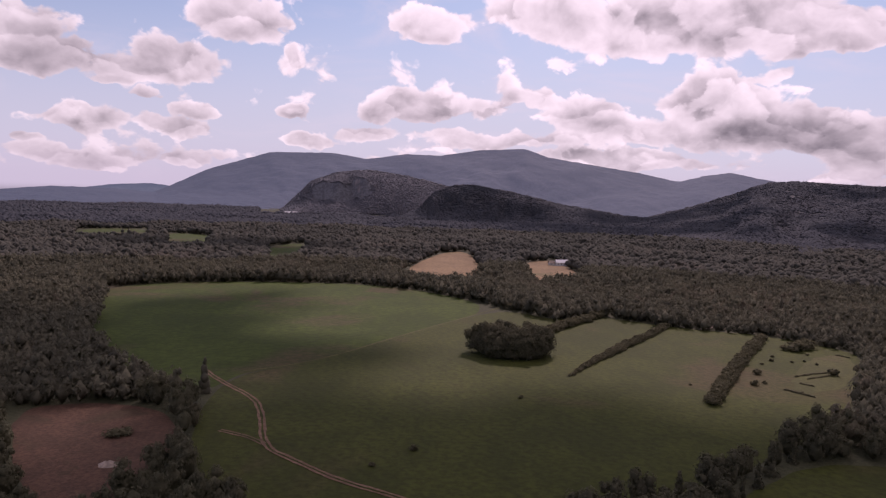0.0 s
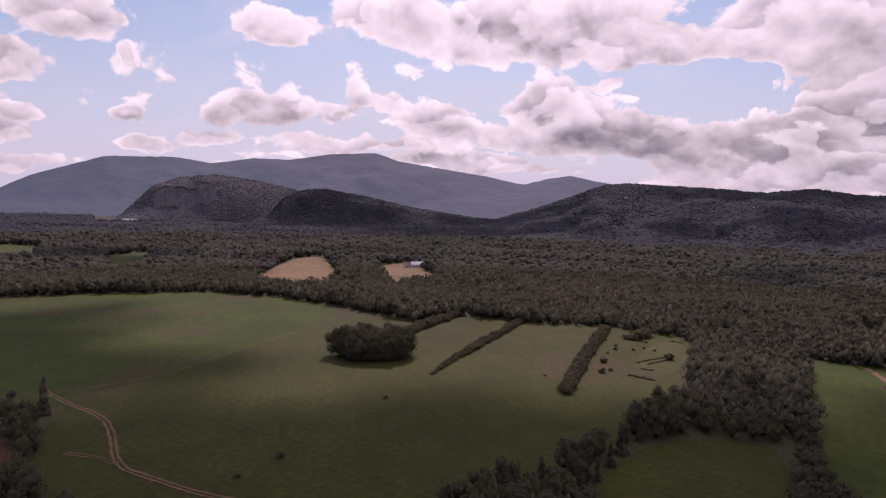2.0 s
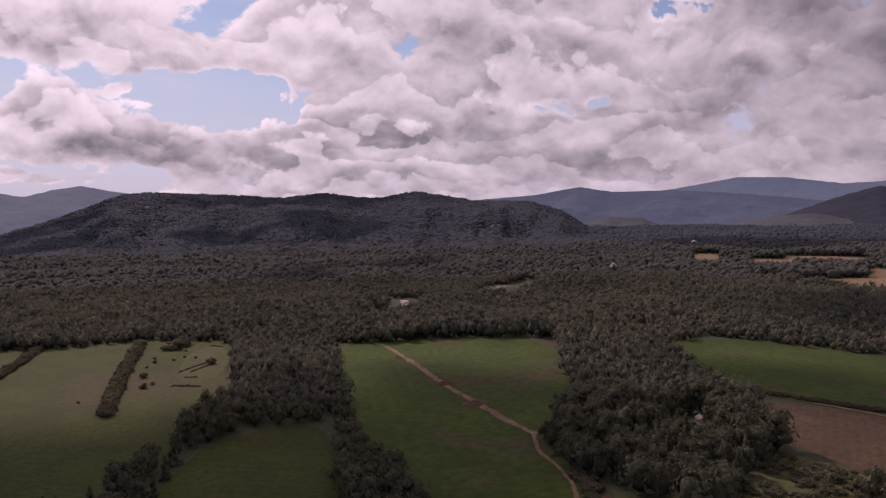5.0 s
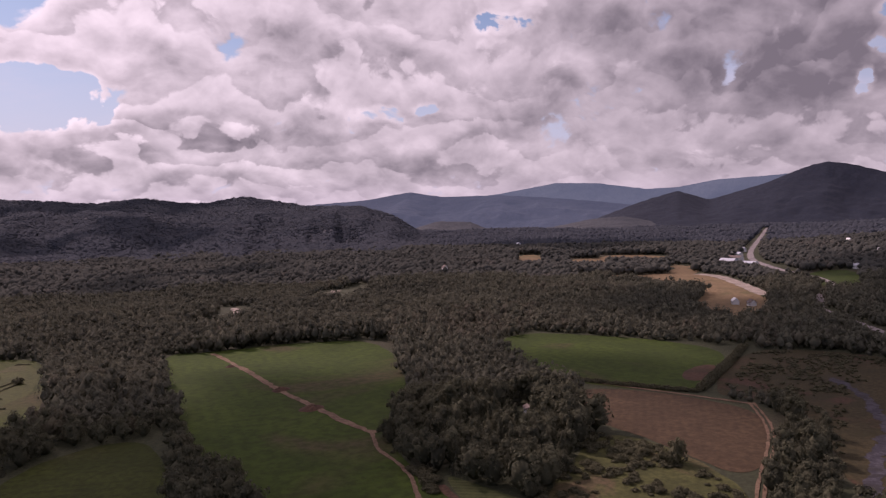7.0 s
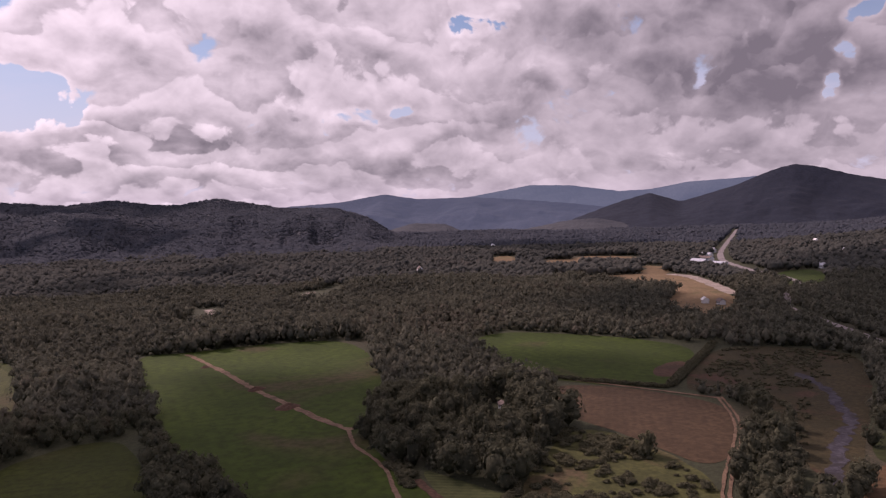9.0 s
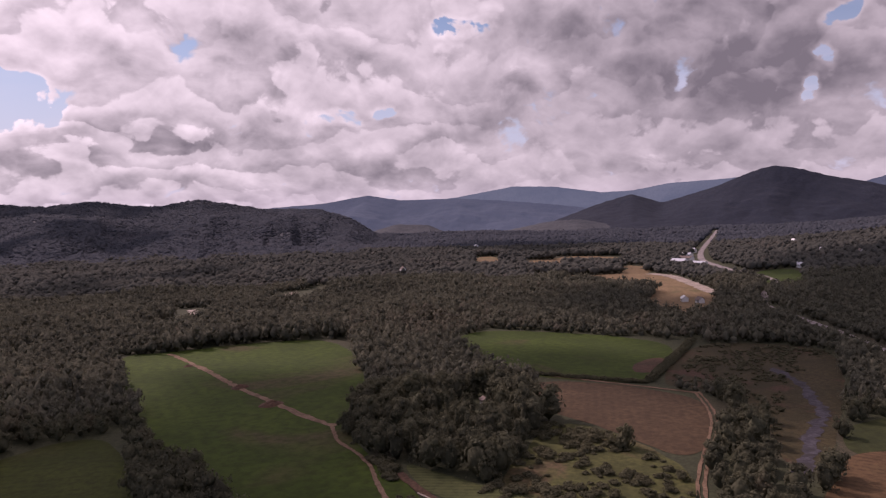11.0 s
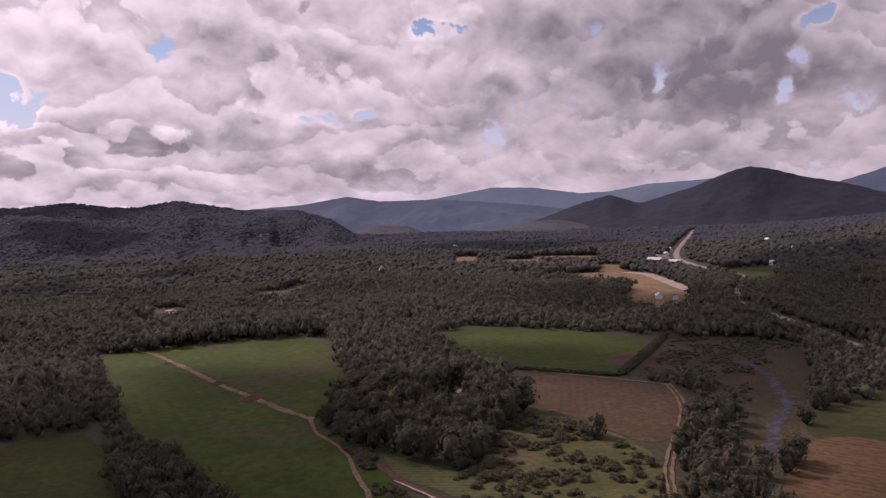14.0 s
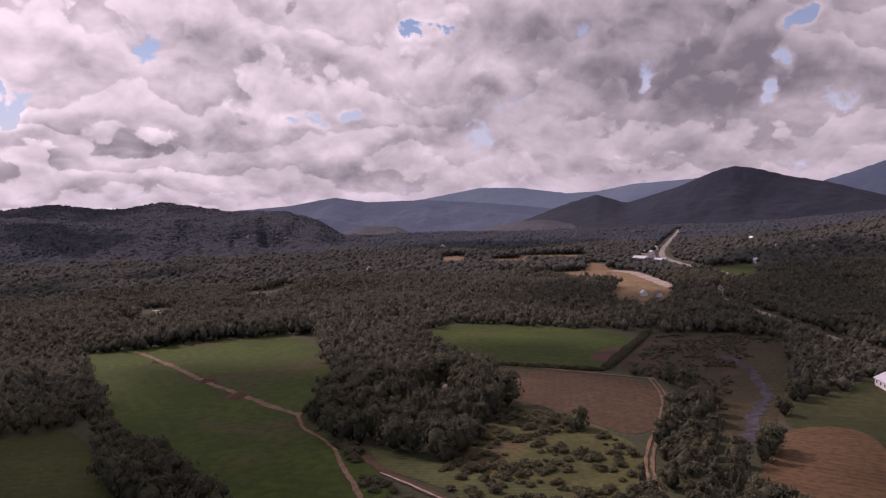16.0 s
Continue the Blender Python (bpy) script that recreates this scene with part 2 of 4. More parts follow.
def soil_like(name, dark, light, patch, scale=0.02, grain=0.6, rows=None, patch_at=(0.56, 0.68), relief=0.25):
    """Grass, crop or earth: three colours mixed at three scales, with rows along a heading if given (degrees, metres)."""
    m, t, p = material(name, 0.95)
    pos = place(t)
    broad = fractal(t, pos, scale, 5, 0.6)
    fine = fractal(t, pos, grain, 5, 0.65)
    long = vec(t, "MULTIPLY", pos, (1, 0.45, 1))
    broad = calc(t, "ADD", calc(t, "MULTIPLY", broad, 0.6), calc(t, "MULTIPLY", fractal(t, long, scale * 5, 5, 0.65, 0.5), 0.4))
    c = mixed(t, span(t, broad, 0.41, 0.59), dark, light)
    c = mixed(t, span(t, fractal(t, pos, scale * 0.62, 4, 0.55, 0.6), *patch_at), c, patch)
    c = mixed(t, span(t, fine, 0.36, 0.66, 0.0, 0.7), c, tuple(0.6 * v for v in dark))
    if rows:
        turn = t.nodes.new("ShaderNodeMapping")
        turn.inputs["Rotation"].default_value = (0, 0, radians(rows[0]))
        t.links.new(pos, turn.inputs[0])
        w = t.nodes.new("ShaderNodeTexWave")
        w.inputs["Scale"].default_value, w.inputs["Distortion"].default_value = 0.31416 / rows[1], 1.2
        w.inputs["Detail"].default_value, w.inputs["Detail Scale"].default_value = 2, 0.4
        t.links.new(turn.outputs[0], w.inputs[0])
        c = mixed(t, span(t, w.outputs["Fac"], 0.3, 0.9, 0, rows[2]), c, tuple(1.7 * v for v in light))
    t.links.new(c, p.inputs["Base Color"])
    bump(t, p, fine, 0.6, relief)
    return m


# colour that the far ranges emit faintly to imitate haze
HAZE_GLOW = (0.22, 0.31, 0.46)


def foliage(name, dark, light, dry, clump=0.7):
    """Leaves: hue by tree, brightness by clump."""
    m, t, p = material(name, 0.9)
    p.inputs["Specular IOR Level"].default_value = 0.05
    tint = t.nodes.new("ShaderNodeAttribute")
    tint.attribute_name = "tint"
    isle = t.nodes.new("ShaderNodeNewGeometry").outputs["Random Per Island"]
    c = mixed(t, tint.outputs["Fac"], dark, light)
    c = mixed(t, span(t, tint.outputs["Fac"], 0.8, 1.0, 0, 0.7), c, dry)
    c = mixed(t, span(t, isle, 0, 1, 0, 0.65 if clump > 0.4 else 0.22, False), c, tuple(1.45 * v for v in light))
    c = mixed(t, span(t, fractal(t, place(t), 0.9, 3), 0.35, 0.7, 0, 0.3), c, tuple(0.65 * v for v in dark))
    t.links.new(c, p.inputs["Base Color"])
    leaf = t.nodes.new("ShaderNodeBsdfTranslucent")
    t.links.new(c, leaf.inputs[0])
    mix = t.nodes.new("ShaderNodeMixShader")
    mix.inputs[0].default_value = 0.35
    bump(t, p, fractal(t, place(t), clump, 4, 0.65), 0.5, 0.4 / clump)
    t.links.new(p.outputs[0], mix.inputs[1])
    t.links.new(leaf.outputs[0], mix.inputs[2])
    t.links.new(mix.outputs[0], t.nodes["Material Output"].inputs[0])
    return m


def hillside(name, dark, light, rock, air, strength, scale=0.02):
    """Wooded slope with bare rock where it is steep; haze over far land is imitated by emission."""
    m, t, p = material(name, 0.95)
    pos = place(t)
    canopy = fractal(t, pos, 0.11, 3, 0.7)
    c = mixed(t, span(t, fractal(t, pos, scale * 0.35, 4, 0.6), 0.35, 0.65), dark, light)
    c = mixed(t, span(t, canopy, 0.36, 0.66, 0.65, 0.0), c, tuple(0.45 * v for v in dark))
    nz = t.nodes.new("ShaderNodeSeparateXYZ")
    t.links.new(t.nodes.new("ShaderNodeNewGeometry").outputs["True Normal"], nz.inputs[0])
    steep = calc(t, "ADD", nz.outputs[2], calc(t, "MULTIPLY", fractal(t, pos, 0.03, 5, 0.65), 0.55))
    streak = fractal(t, vec(t, "MULTIPLY", pos, (1, 1, 0.2)), 0.06, 5, 0.7)
    stone = mixed(t, span(t, streak, 0.35, 0.65), tuple(0.45 * v for v in rock), rock)
    c = mixed(t, span(t, steep, 0.64, 0.74, 0.85, 0.0), c, stone)
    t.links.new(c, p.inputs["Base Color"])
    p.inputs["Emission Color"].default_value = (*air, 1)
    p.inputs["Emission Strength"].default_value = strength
    bump(t, p, canopy, 0.5, 2.5)
    return m


M_FLOOR = soil_like("forest_floor", (0.042, 0.046, 0.024), (0.062, 0.066, 0.034), (0.07, 0.058, 0.036), 0.01)
M_CROP = soil_like("green_crop", (0.03024, 0.05005, 0.004213), (0.04579, 0.07258, 0.006622), (0.06384, 0.05065, 0.02174), 0.018, 0.25, (38, 6, 0.04), (0.53, 0.64))
M_MEADOW = soil_like("mown_meadow", (0.03411, 0.04325, 0.00616), (0.05075, 0.0619, 0.008624), (0.06989, 0.0528, 0.02288), 0.015, 0.4, (-33, 5, 0.05), (0.55, 0.69))
M_ROUGH = soil_like("rough_grass", (0.0576, 0.06, 0.0192), (0.0888, 0.09, 0.0288), (0.108, 0.0744, 0.0408), 0.06, 0.5)
M_STRIP = soil_like("crop_strip", (0.05, 0.058, 0.02), (0.072, 0.08, 0.028), (0.085, 0.07, 0.036), 0.05, 0.4, (-20, 2.2, 0.2))
M_SCRUB = soil_like("reddish_scrub", (0.0419, 0.03515, 0.0152), (0.06184, 0.0475, 0.0209), (0.08479, 0.0437, 0.0285), 0.06, 0.5)
M_DRY = soil_like("dry_pasture", (0.054, 0.06, 0.016), (0.075, 0.08, 0.022), (0.095, 0.076, 0.034), 0.05, 0.5)
M_SOIL = soil_like("red_soil", (0.07568, 0.043, 0.02752), (0.1075, 0.05848, 0.03784), (0.0645, 0.043, 0.02408), 0.08, 0.7)
M_PLOUGH = soil_like("stubble_field", (0.0592, 0.0368, 0.0192), (0.0848, 0.0528, 0.028), (0.048, 0.0368, 0.0176), 0.025, 0.35, (75, 3.2, 0.05))
M_STUBBLE = soil_like("mown_tan_field", (0.0864, 0.0495, 0.0234), (0.1215, 0.0711, 0.0342), (0.072, 0.0522, 0.0225), 0.03, 0.4, (15, 3, 0.12))
M_LAWN = soil_like("short_grass", (0.03168, 0.03816, 0.0108), (0.04608, 0.05256, 0.01512), (0.06336, 0.04896, 0.02448), 0.03, 0.3)
M_TAN = soil_like("dry_field", (0.1725, 0.115, 0.0598), (0.2415, 0.161, 0.08395), (0.115, 0.1012, 0.0414), 0.012, 0.3)
M_DIRT = soil_like("dirt_track", (0.15, 0.094, 0.06), (0.235, 0.152, 0.1), (0.1, 0.072, 0.042), 0.12, 1.2)
M_SAND = soil_like("river_gravel", (0.3, 0.245, 0.205), (0.44, 0.36, 0.305), (0.22, 0.18, 0.14), 0.08, 0.8)
M_CREEK = soil_like("creek_mud", (0.0464, 0.0416, 0.0512), (0.08, 0.072, 0.084), (0.04, 0.036, 0.0336), 0.15, 0.5)
M_ASPHALT = soil_like("weathered_asphalt", (0.2288, 0.2, 0.1976), (0.3168, 0.272, 0.2584), (0.176, 0.152, 0.152), 0.05, 0.7)
M_LEAF = foliage("broad_leaves", (0.062, 0.062, 0.044), (0.108, 0.106, 0.066), (0.13, 0.102, 0.072))
# leaf copies turn paler and bluer with distance: haze put into the colour
M_MIDLEAF_HAZE = foliage("valley_leaves_hazed", (0.078, 0.078, 0.061), (0.13, 0.126, 0.088), (0.145, 0.118, 0.09), 0.5)
M_FARLEAF_HAZE = foliage("far_leaves_hazed", (0.082, 0.084, 0.076), (0.124, 0.122, 0.101), (0.134, 0.116, 0.1), 0.3)
M_HILLWOOD_HAZE = foliage("hill_leaves_hazed", (0.074, 0.082, 0.1), (0.1, 0.107, 0.122), (0.108, 0.106, 0.12), 0.12)
# the dome's leaves are paler and bluer still, to imitate haze
M_DOMEWOOD_HAZE = foliage("dome_leaves_hazed", (0.15, 0.157, 0.185), (0.195, 0.197, 0.22), (0.205, 0.196, 0.21), 0.12)
M_SHRUB = foliage("shrub_leaves", (0.072, 0.07, 0.044), (0.118, 0.112, 0.068), (0.135, 0.1, 0.075))
M_BARK, _t, _p = material("bark", 0.9)
_t.links.new(mixed(_t, fractal(_t, vec(_t, "MULTIPLY", place(_t), (1, 1, 0.25)), 4, 5, 0.7), (0.05, 0.04, 0.03), (0.16, 0.13, 0.1)), _p.inputs["Base Color"])


# ---- the lie of the land ----
def rise(x, y):
    """Height of the ground: a flat valley floor with a wooded slope to the east."""
    x, y = np.asarray(x, float), np.asarray(y, float)
    r, az = np.hypot(x, y), np.degrees(np.arctan2(x, y))
    s = np.clip((r - 480) / 900, 0, 1)
    return 88 * np.exp(-((az - 112) / 15.5) ** 2) * s * s * (3 - 2 * s)


def mesh_of(name, verts, faces, mat, smooth=False, tint=None):
    """A mesh from arrays of corners and of triangles or quads."""
    verts, faces = np.asarray(verts, np.float32), np.asarray(faces, np.int32)
    me = bpy.data.meshes.new(name)
    n, k = faces.shape
    me.vertices.add(len(verts))
    me.vertices.foreach_set("co", verts.ravel())
    me.loops.add(n * k)
    me.loops.foreach_set("vertex_index", faces.ravel())
    me.polygons.add(n)
    me.polygons.foreach_set("loop_start", np.arange(0, n * k, k, dtype=np.int32))
    me.polygons.foreach_set("use_smooth", np.full(n, smooth))
    if tint is not None:
        me.attributes.new("tint", "FLOAT", "POINT").data.foreach_set("value", np.asarray(tint, np.float32))
    me.update(calc_edges=True)
    me.materials.append(mat)
    return me


def grid_faces(rows, cols):
    i = np.arange((rows - 1) * (cols - 1))
    a = (i // (cols - 1)) * cols + i % (cols - 1)
    return np.stack([a, a + 1, a + cols + 1, a + cols], 1)


def build_ground():
    rr = np.concatenate([[0.5], 8 * 1.085 ** np.arange(80)])
    rr = np.append(rr[rr < 4900], 4950)
    aa = np.radians(np.linspace(0, 360, 361))
    r, a = np.meshgrid(rr, aa, indexing="ij")
    x, y = r * np.sin(a), r * np.cos(a)
    v = np.stack([x, y, rise(x, y)], -1).reshape(-1, 3)
    ob = new("ground", mesh_of("ground", v, grid_faces(len(rr), len(aa))[:, ::-1], M_FLOOR))
    tagged(ob, "dark forest floor of a wide river valley", "ground", kind="structure")


build_ground()


# ---- fields ----
def rounded(points, closed=True, times=2):
    """Corner cutting, so that the outline bends as field edges do."""
    p = np.array(points, float)
    for _ in range(times):
        q = np.roll(p, -1, 0) if closed else p[1:]
        base = p if closed else p[:-1]
        cut = np.stack([0.75 * base + 0.25 * q, 0.25 * base + 0.75 * q], 1).reshape(-1, 2)
        p = cut if closed else np.vstack([p[:1], cut, p[-1:]])
    return p


def inside(x, y, poly):
    hit = np.zeros(np.shape(x), bool)
    q = np.roll(poly, -1, 0)
    for (x0, y0), (x1, y1) in zip(poly, q):
        if y0 != y1:
            hit ^= ((y0 > y) != (y1 > y)) & (x < (x1 - x0) * (y - y0) / (y1 - y0) + x0)
    return hit


OPEN = [np.array(a, float) for a in ([(262, 97), (261, 76), (242, 40), (202, 14), (197, 28), (234, 68)],
                                    [(263, 109), (251, 121), (233, 105), (241, 98)], [(1200, 152), (1030, 115), (930, 68), (845, 32), (745, 28), (820, 60), (905, 100), (1045, 132)], [(334, 150), (326, 52), (296, 46), (300, 125)], [(310, 48), (310, 66), (440, 66), (440, 46)], [(100, 18), (100, 64), (142, 90), (162, 106), (186, 124), (182, 108), (150, 60), (128, 28)], [(556, 5), (517, -12), (483, -26), (450, -37), (409, -53), (393, -45), (440, -25), (505, 2)], [(1010, 108), (953, 90), (882, 61), (835, 37), (780, 40), (880, 90), (985, 130)],
                                    [(335, 388), (372, 398), (412, 416), (462, 456), (452, 475), (405, 440), (362, 418)], [(500, 392), (560, 415), (650, 462), (660, 490), (600, 471), (522, 437)],
                                    [(1210, 152), (1120, 141), (1060, 118), (1010, 108), (990, 120), (1040, 150), (1120, 165)])]       # outlines that no wood grows in
WAYS = []       # lines and half widths that no wood grows on


def field(name, points, mat, label, z=0.1, ragged=1.2, clears=True):
    edge = rounded(points, times=4)
    wob = np.array([[noise.noise((px * 0.09, py * 0.09, k)) for k in (1.5, 7.5)] for px, py in edge])
    edge = edge + wob * ragged
    bm = bmesh.new()
    f = bm.faces.new([bm.verts.new((px, py, z + float(rise(px, py)))) for px, py in edge])
    f.normal_update()
    if f.normal.z < 0:
        f.normal_flip()
    bmesh.ops.triangulate(bm, faces=[f])
    me = bpy.data.meshes.new(name)
    bm.to_mesh(me)
    me.materials.append(mat)
    if clears:
        OPEN.append(np.array(points, float))
    return tagged(new(name, me), label, "field", kind="structure")


field("field_crop", [(-264, 572), (-228, 617), (-162, 639), (-79, 649), (-19, 623), (47, 539), (-25, 417), (-58, 354), (-87, 327),
                     (-91, 312), (-97, 282), (-129, 310), (-178, 366), (-237, 518)], M_CROP, "green crop field with faint rows and brownish patches", 0.12)
field("field_meadow", [(-87, 327), (-58, 354), (-25, 417), (47, 539), (79, 487), (113, 516), (142, 488), (175, 470), (204, 463), (240, 420), (228, 388),
                       (164, 284), (121, 246), (93, 223), (62, 196), (18, 171), (5, 129), (-30, 129), (-32, 166), (-49, 188), (-68, 206), (-79, 231),
                       (-92, 287)], M_MEADOW, "olive-green mown meadow with worn brownish patches", 0.1)
field("field_soil", [(-157, 266), (-126, 277), (-97, 267), (-81, 230), (-85, 208), (-84, 187), (-97, 181), (-117, 199)], M_SOIL,
      "bare reddish soil clearing among trees", 0.1)
field("field_near", [(137, 238), (169, 224), (122, 159), (108, 124), (88, 82), (44, 97), (76, 189), (107, 224)], M_MEADOW, "dark green field between two tree belts", 0.1)
field("field_east", [(278, 357), (296, 331), (339, 308), (373, 257), (247, 159), (239, 166), (199, 142), (172, 107), (147, 74), (96, 76),
                     (115, 110), (140, 156), (164, 200), (217, 275)], M_CROP, "green crop field crossed by a dirt strip", 0.1)
field("field_corner", [(393, 194), (438, 185), (431, 57), (336, 60), (311, 58), (309, 105), (320, 138)], M_CROP, "green field below a straight wood edge", 0.1)
field("field_brown", [(309, 115), (304, 32), (259, 23), (212, 23), (240, 56), (255, 86)], M_PLOUGH, "brown stubble field with pale wheel rows", 0.1)
field("field_rough", [(162, 71), (243, 81), (240, 56), (209, 23), (180, 17), (124, 20), (131, 47)], M_ROUGH, "rough green pasture overgrown with shrubs", 0.09)
field("field_strip", [(181, 108), (178, 96), (172, 74), (169, 55), (164, 38), (140, 20), (128, 28), (152, 60), (159, 79), (163, 92)], M_STRIP, "narrow green crop strip beside a track", 0.11, 0.5)
field("field_mown", [(244, -20), (252, -39), (231, -46), (186, -52), (146, -37), (174, -8), (216, -15)], M_STUBBLE, "tan mown field with curving rows", 0.12)
field("field_lawn", [(240, -18), (272, -19), (282, -27), (302, -40), (325, -49), (330, -70), (231, -90), (221, -50), (240, -40)], M_LAWN, "grass in front of a long shed", 0.1)
field("field_scrub", [(426, 53), (435, 12), (424, -22), (330, -22), (302, -19), (262, -17), (222, -14), (222, -1), (262, 5), (300, 13), (314, 38), (316, 55)], M_SCRUB,
      "reddish green scrubland along a creek", 0.09)
field("field_tan_east", [(806, 315), (850, 215), (894, 165), (693, 68), (553, 52), (527, 75), (548, 108), (690, 122), (742, 180), (765, 252)], M_TAN, "dry tan field far beyond the wood", 0.1, 5)
field("field_tan_north", [(-46, 735), (0, 1009), (40, 1044), (47, 745), (11, 670)], M_TAN, "dry tan field in the woods", 0.1)
field("field_green_north", [(-241, 1026), (-196, 1103), (-160, 800), (-180, 755)], M_CROP, "small bright green field far in the woods", 0.1)
field("field_far_west", [(-615, 1240), (-518, 1304), (-435, 1090), (-525, 1045)], M_CROP, "sliver of pale green field in far woods", 0.1)
field("field_far_middle", [(-454, 1203), (-413, 1213), (-361, 1174), (-305, 945), (-365, 985)], M_CROP, "long pale green clearing in far woods", 0.1)
field("field_house", [(97, 899), (147, 953), (152, 740), (87, 690)], M_TAN, "dry clearing round a small house", 0.1)
field("field_roadside", [(897, 57), (924, -2), (700, -5), (700, 23)], M_CROP, "bright green clearing beside the road", 0.15)
for k, pit in enumerate([[(1150, 515), (1185, 480), (985, 400), (960, 428)], [(1085, 395), (1110, 340), (935, 290), (915, 332)],
                         [(1180, 382), (1195, 268), (1015, 228), (1000, 322)], [(1010, 226), (985, 188), (850, 163), (868, 195)]]):
    field("field_gravel_pit_%d" % (k + 1), pit, M_TAN, "pale cleared ground among far woods", 0.1, 14)

field("field_bare_patch", [(348, 72), (370, 67), (376, 59), (340, 57), (332, 66)], M_SOIL, "bare reddish patch at the corner of a green field", 0.16, 2, False)

# ---- tracks, road, stream ----
def way(name, points, width, mat, label, z=0.22, clears=None, fray=0.3, ruts=0.0):
    """A strip that follows a line, with frayed edges; with ruts, two strips that far apart."""
    c = rounded(points, False, 4)
    d = np.gradient(c, axis=0)
    d /= np.linalg.norm(d, axis=1)[:, None] + 1e-9
    side = np.stack([-d[:, 1], d[:, 0]], 1)
    V, F = [], []
    for off in ((-ruts / 2, ruts / 2) if ruts else (0.0,)):
        m = c + side * off
        k = np.array([[1 + fray * 1.6 * noise.fractal((px * 0.21, py * 0.21, s + off), 1, 2, 3) for s in (2.0, 9.0)] for px, py in m])
        k = np.clip(k, 0.15, 2)
        F.append(grid_faces(len(c), 3)[:, ::-1] + sum(len(v) for v in V))
        V.append(np.stack([m + side * (width / 2) * k[:, :1], m, m - side * (width / 2) * k[:, 1:]], 1).reshape(-1, 2))
    V, F = np.vstack(V), np.vstack(F)
    if clears is None or clears:
        WAYS.append((c, (clears or width + ruts) / 2 + 1.5))
    me = mesh_of(name, np.column_stack([V, rise(V[:, 0], V[:, 1]) + z]), F, mat)
    return tagged(new(name, me), label, name.split("_")[0], kind="structure")


way("track_meadow", [(-106, 330), (-91, 309), (-72, 288), (-64, 267), (-56, 234), (-44, 223), (-28, 208), (-10, 198), (30, 169)], 0.9, M_DIRT,
    "pale twin-rut dirt track across the meadow", 0.24, None, 0.5, 1.7)
way("track_fork", [(-56, 236), (-62, 242), (-74, 248)], 0.7, M_DIRT, "short branch of a dirt track", 0.25, None, 0.5, 1.6)
way("track_field_edge", [(-89, 328), (-58, 354), (-25, 417), (44, 537)], 1.6, M_ROUGH, "worn grassy edge between crop and meadow", 0.2)
way("track_east", [(293, 328), (268, 277), (238, 224), (224, 192), (213, 171), (206, 151)], 3.2, M_DIRT, "reddish dirt strip through a green field", 0.24, None, 0.5)
way("track_path", [(207, 153), (197, 145), (189, 137), (184, 127), (173, 114), (161, 105), (150, 94), (138, 84), (110, 60)], 1.5, M_DIRT,
    "narrow tan footpath along a field edge", 0.25, None, 0.5)
way("track_brown", [(320, 138), (314, 104), (308, 58), (304, 33)], 1.8, M_DIRT, "pale track between green and brown fields", 0.24)
way("track_corner", [(306, 35), (283, 27), (259, 22), (212, 21), (184, 18), (161, 10), (115, -2)], 1.0, M_DIRT, "rutted track round the brown field", 0.25, None, 0.5, 1.9)
way("track_strip", [(172, 104), (166, 97), (158, 85), (154, 77), (150, 69), (142, 56), (126, 36)], 2.8, M_SOIL, "red earth track beside the crop strip", 0.24)
way("track_strip_edge", [(160, 91), (156, 82), (151, 72), (146, 62)], 0.7, M_SAND, "pale worn rut beside the crop strip", 0.27, 0, 0.5)
way("road_north", [(2409, 248), (2220, 233), (1560, 178), (1300, 158), (1156, 141), (1060, 125), (1010, 108), (953, 90), (882, 61), (835, 37)], 9, M_ASPHALT, "pale grey two-lane road running straight up the valley", 0.4, 26)
way("road_middle", [(835, 37), (775, 18), (690, 28), (609, 25)], 6.5, M_ASPHALT, "grey road hidden among trees", 0.4, 6)
way("road_south", [(609, 25), (552, 3), (517, -12), (483, -26), (450, -37), (432, -44), (409, -53), (356, -82), (274, -147)], 5.5, M_ASPHALT, "pale grey two-lane road through woods", 0.4, 12)
way("drive_sand", [(868, 162), (846, 133), (770, 103), (683, 69)], 13, M_SAND, "pale sandy drive beside a tan field", 0.3)
way("stream_creek", [(366, 8), (350, 1), (338, -4), (322, -8), (306, -9), (299, -13), (282, -13), (264, -10), (250, -8), (225, -7), (212, -5)], 4.6, M_CREEK, "violet-grey muddy creek bed", 0.2, 11, 0.7)
way("river_bar", [(348, 403), (360, 413), (374, 418), (390, 423), (409, 432), (430, 447), (452, 472)], 6.5, M_SAND, "pale gravel bar of the river", 0.2, 26, 0.9)
way("river_bend", [(522, 437), (549, 450), (596, 471)], 8, M_SAND, "pale gravel bar at a river bend", 0.2, 26, 0.9)


# ---- trees ----
rng = np.random.default_rng(7)


def ico(level):
    bm = bmesh.new()
    bmesh.ops.create_icosphere(bm, subdivisions=level, radius=1)
    v = np.array([p.co[:] for p in bm.verts])
    f = np.array([[p.index for p in q.verts] for q in bm.faces])
    bm.free()
    return v, f


ICO = {k: ico(k) for k in (1, 2)}
ICO[0] = (np.array([(1, 0, 0), (0, 1, 0), (-1, 0, 0), (0, -1, 0), (0, 0, 1), (0, 0, -1)], float),
          np.array([(0, 1, 4), (1, 2, 4), (2, 3, 4), (3, 0, 4), (1, 0, 5), (2, 1, 5), (3, 2, 5), (0, 3, 5)]))


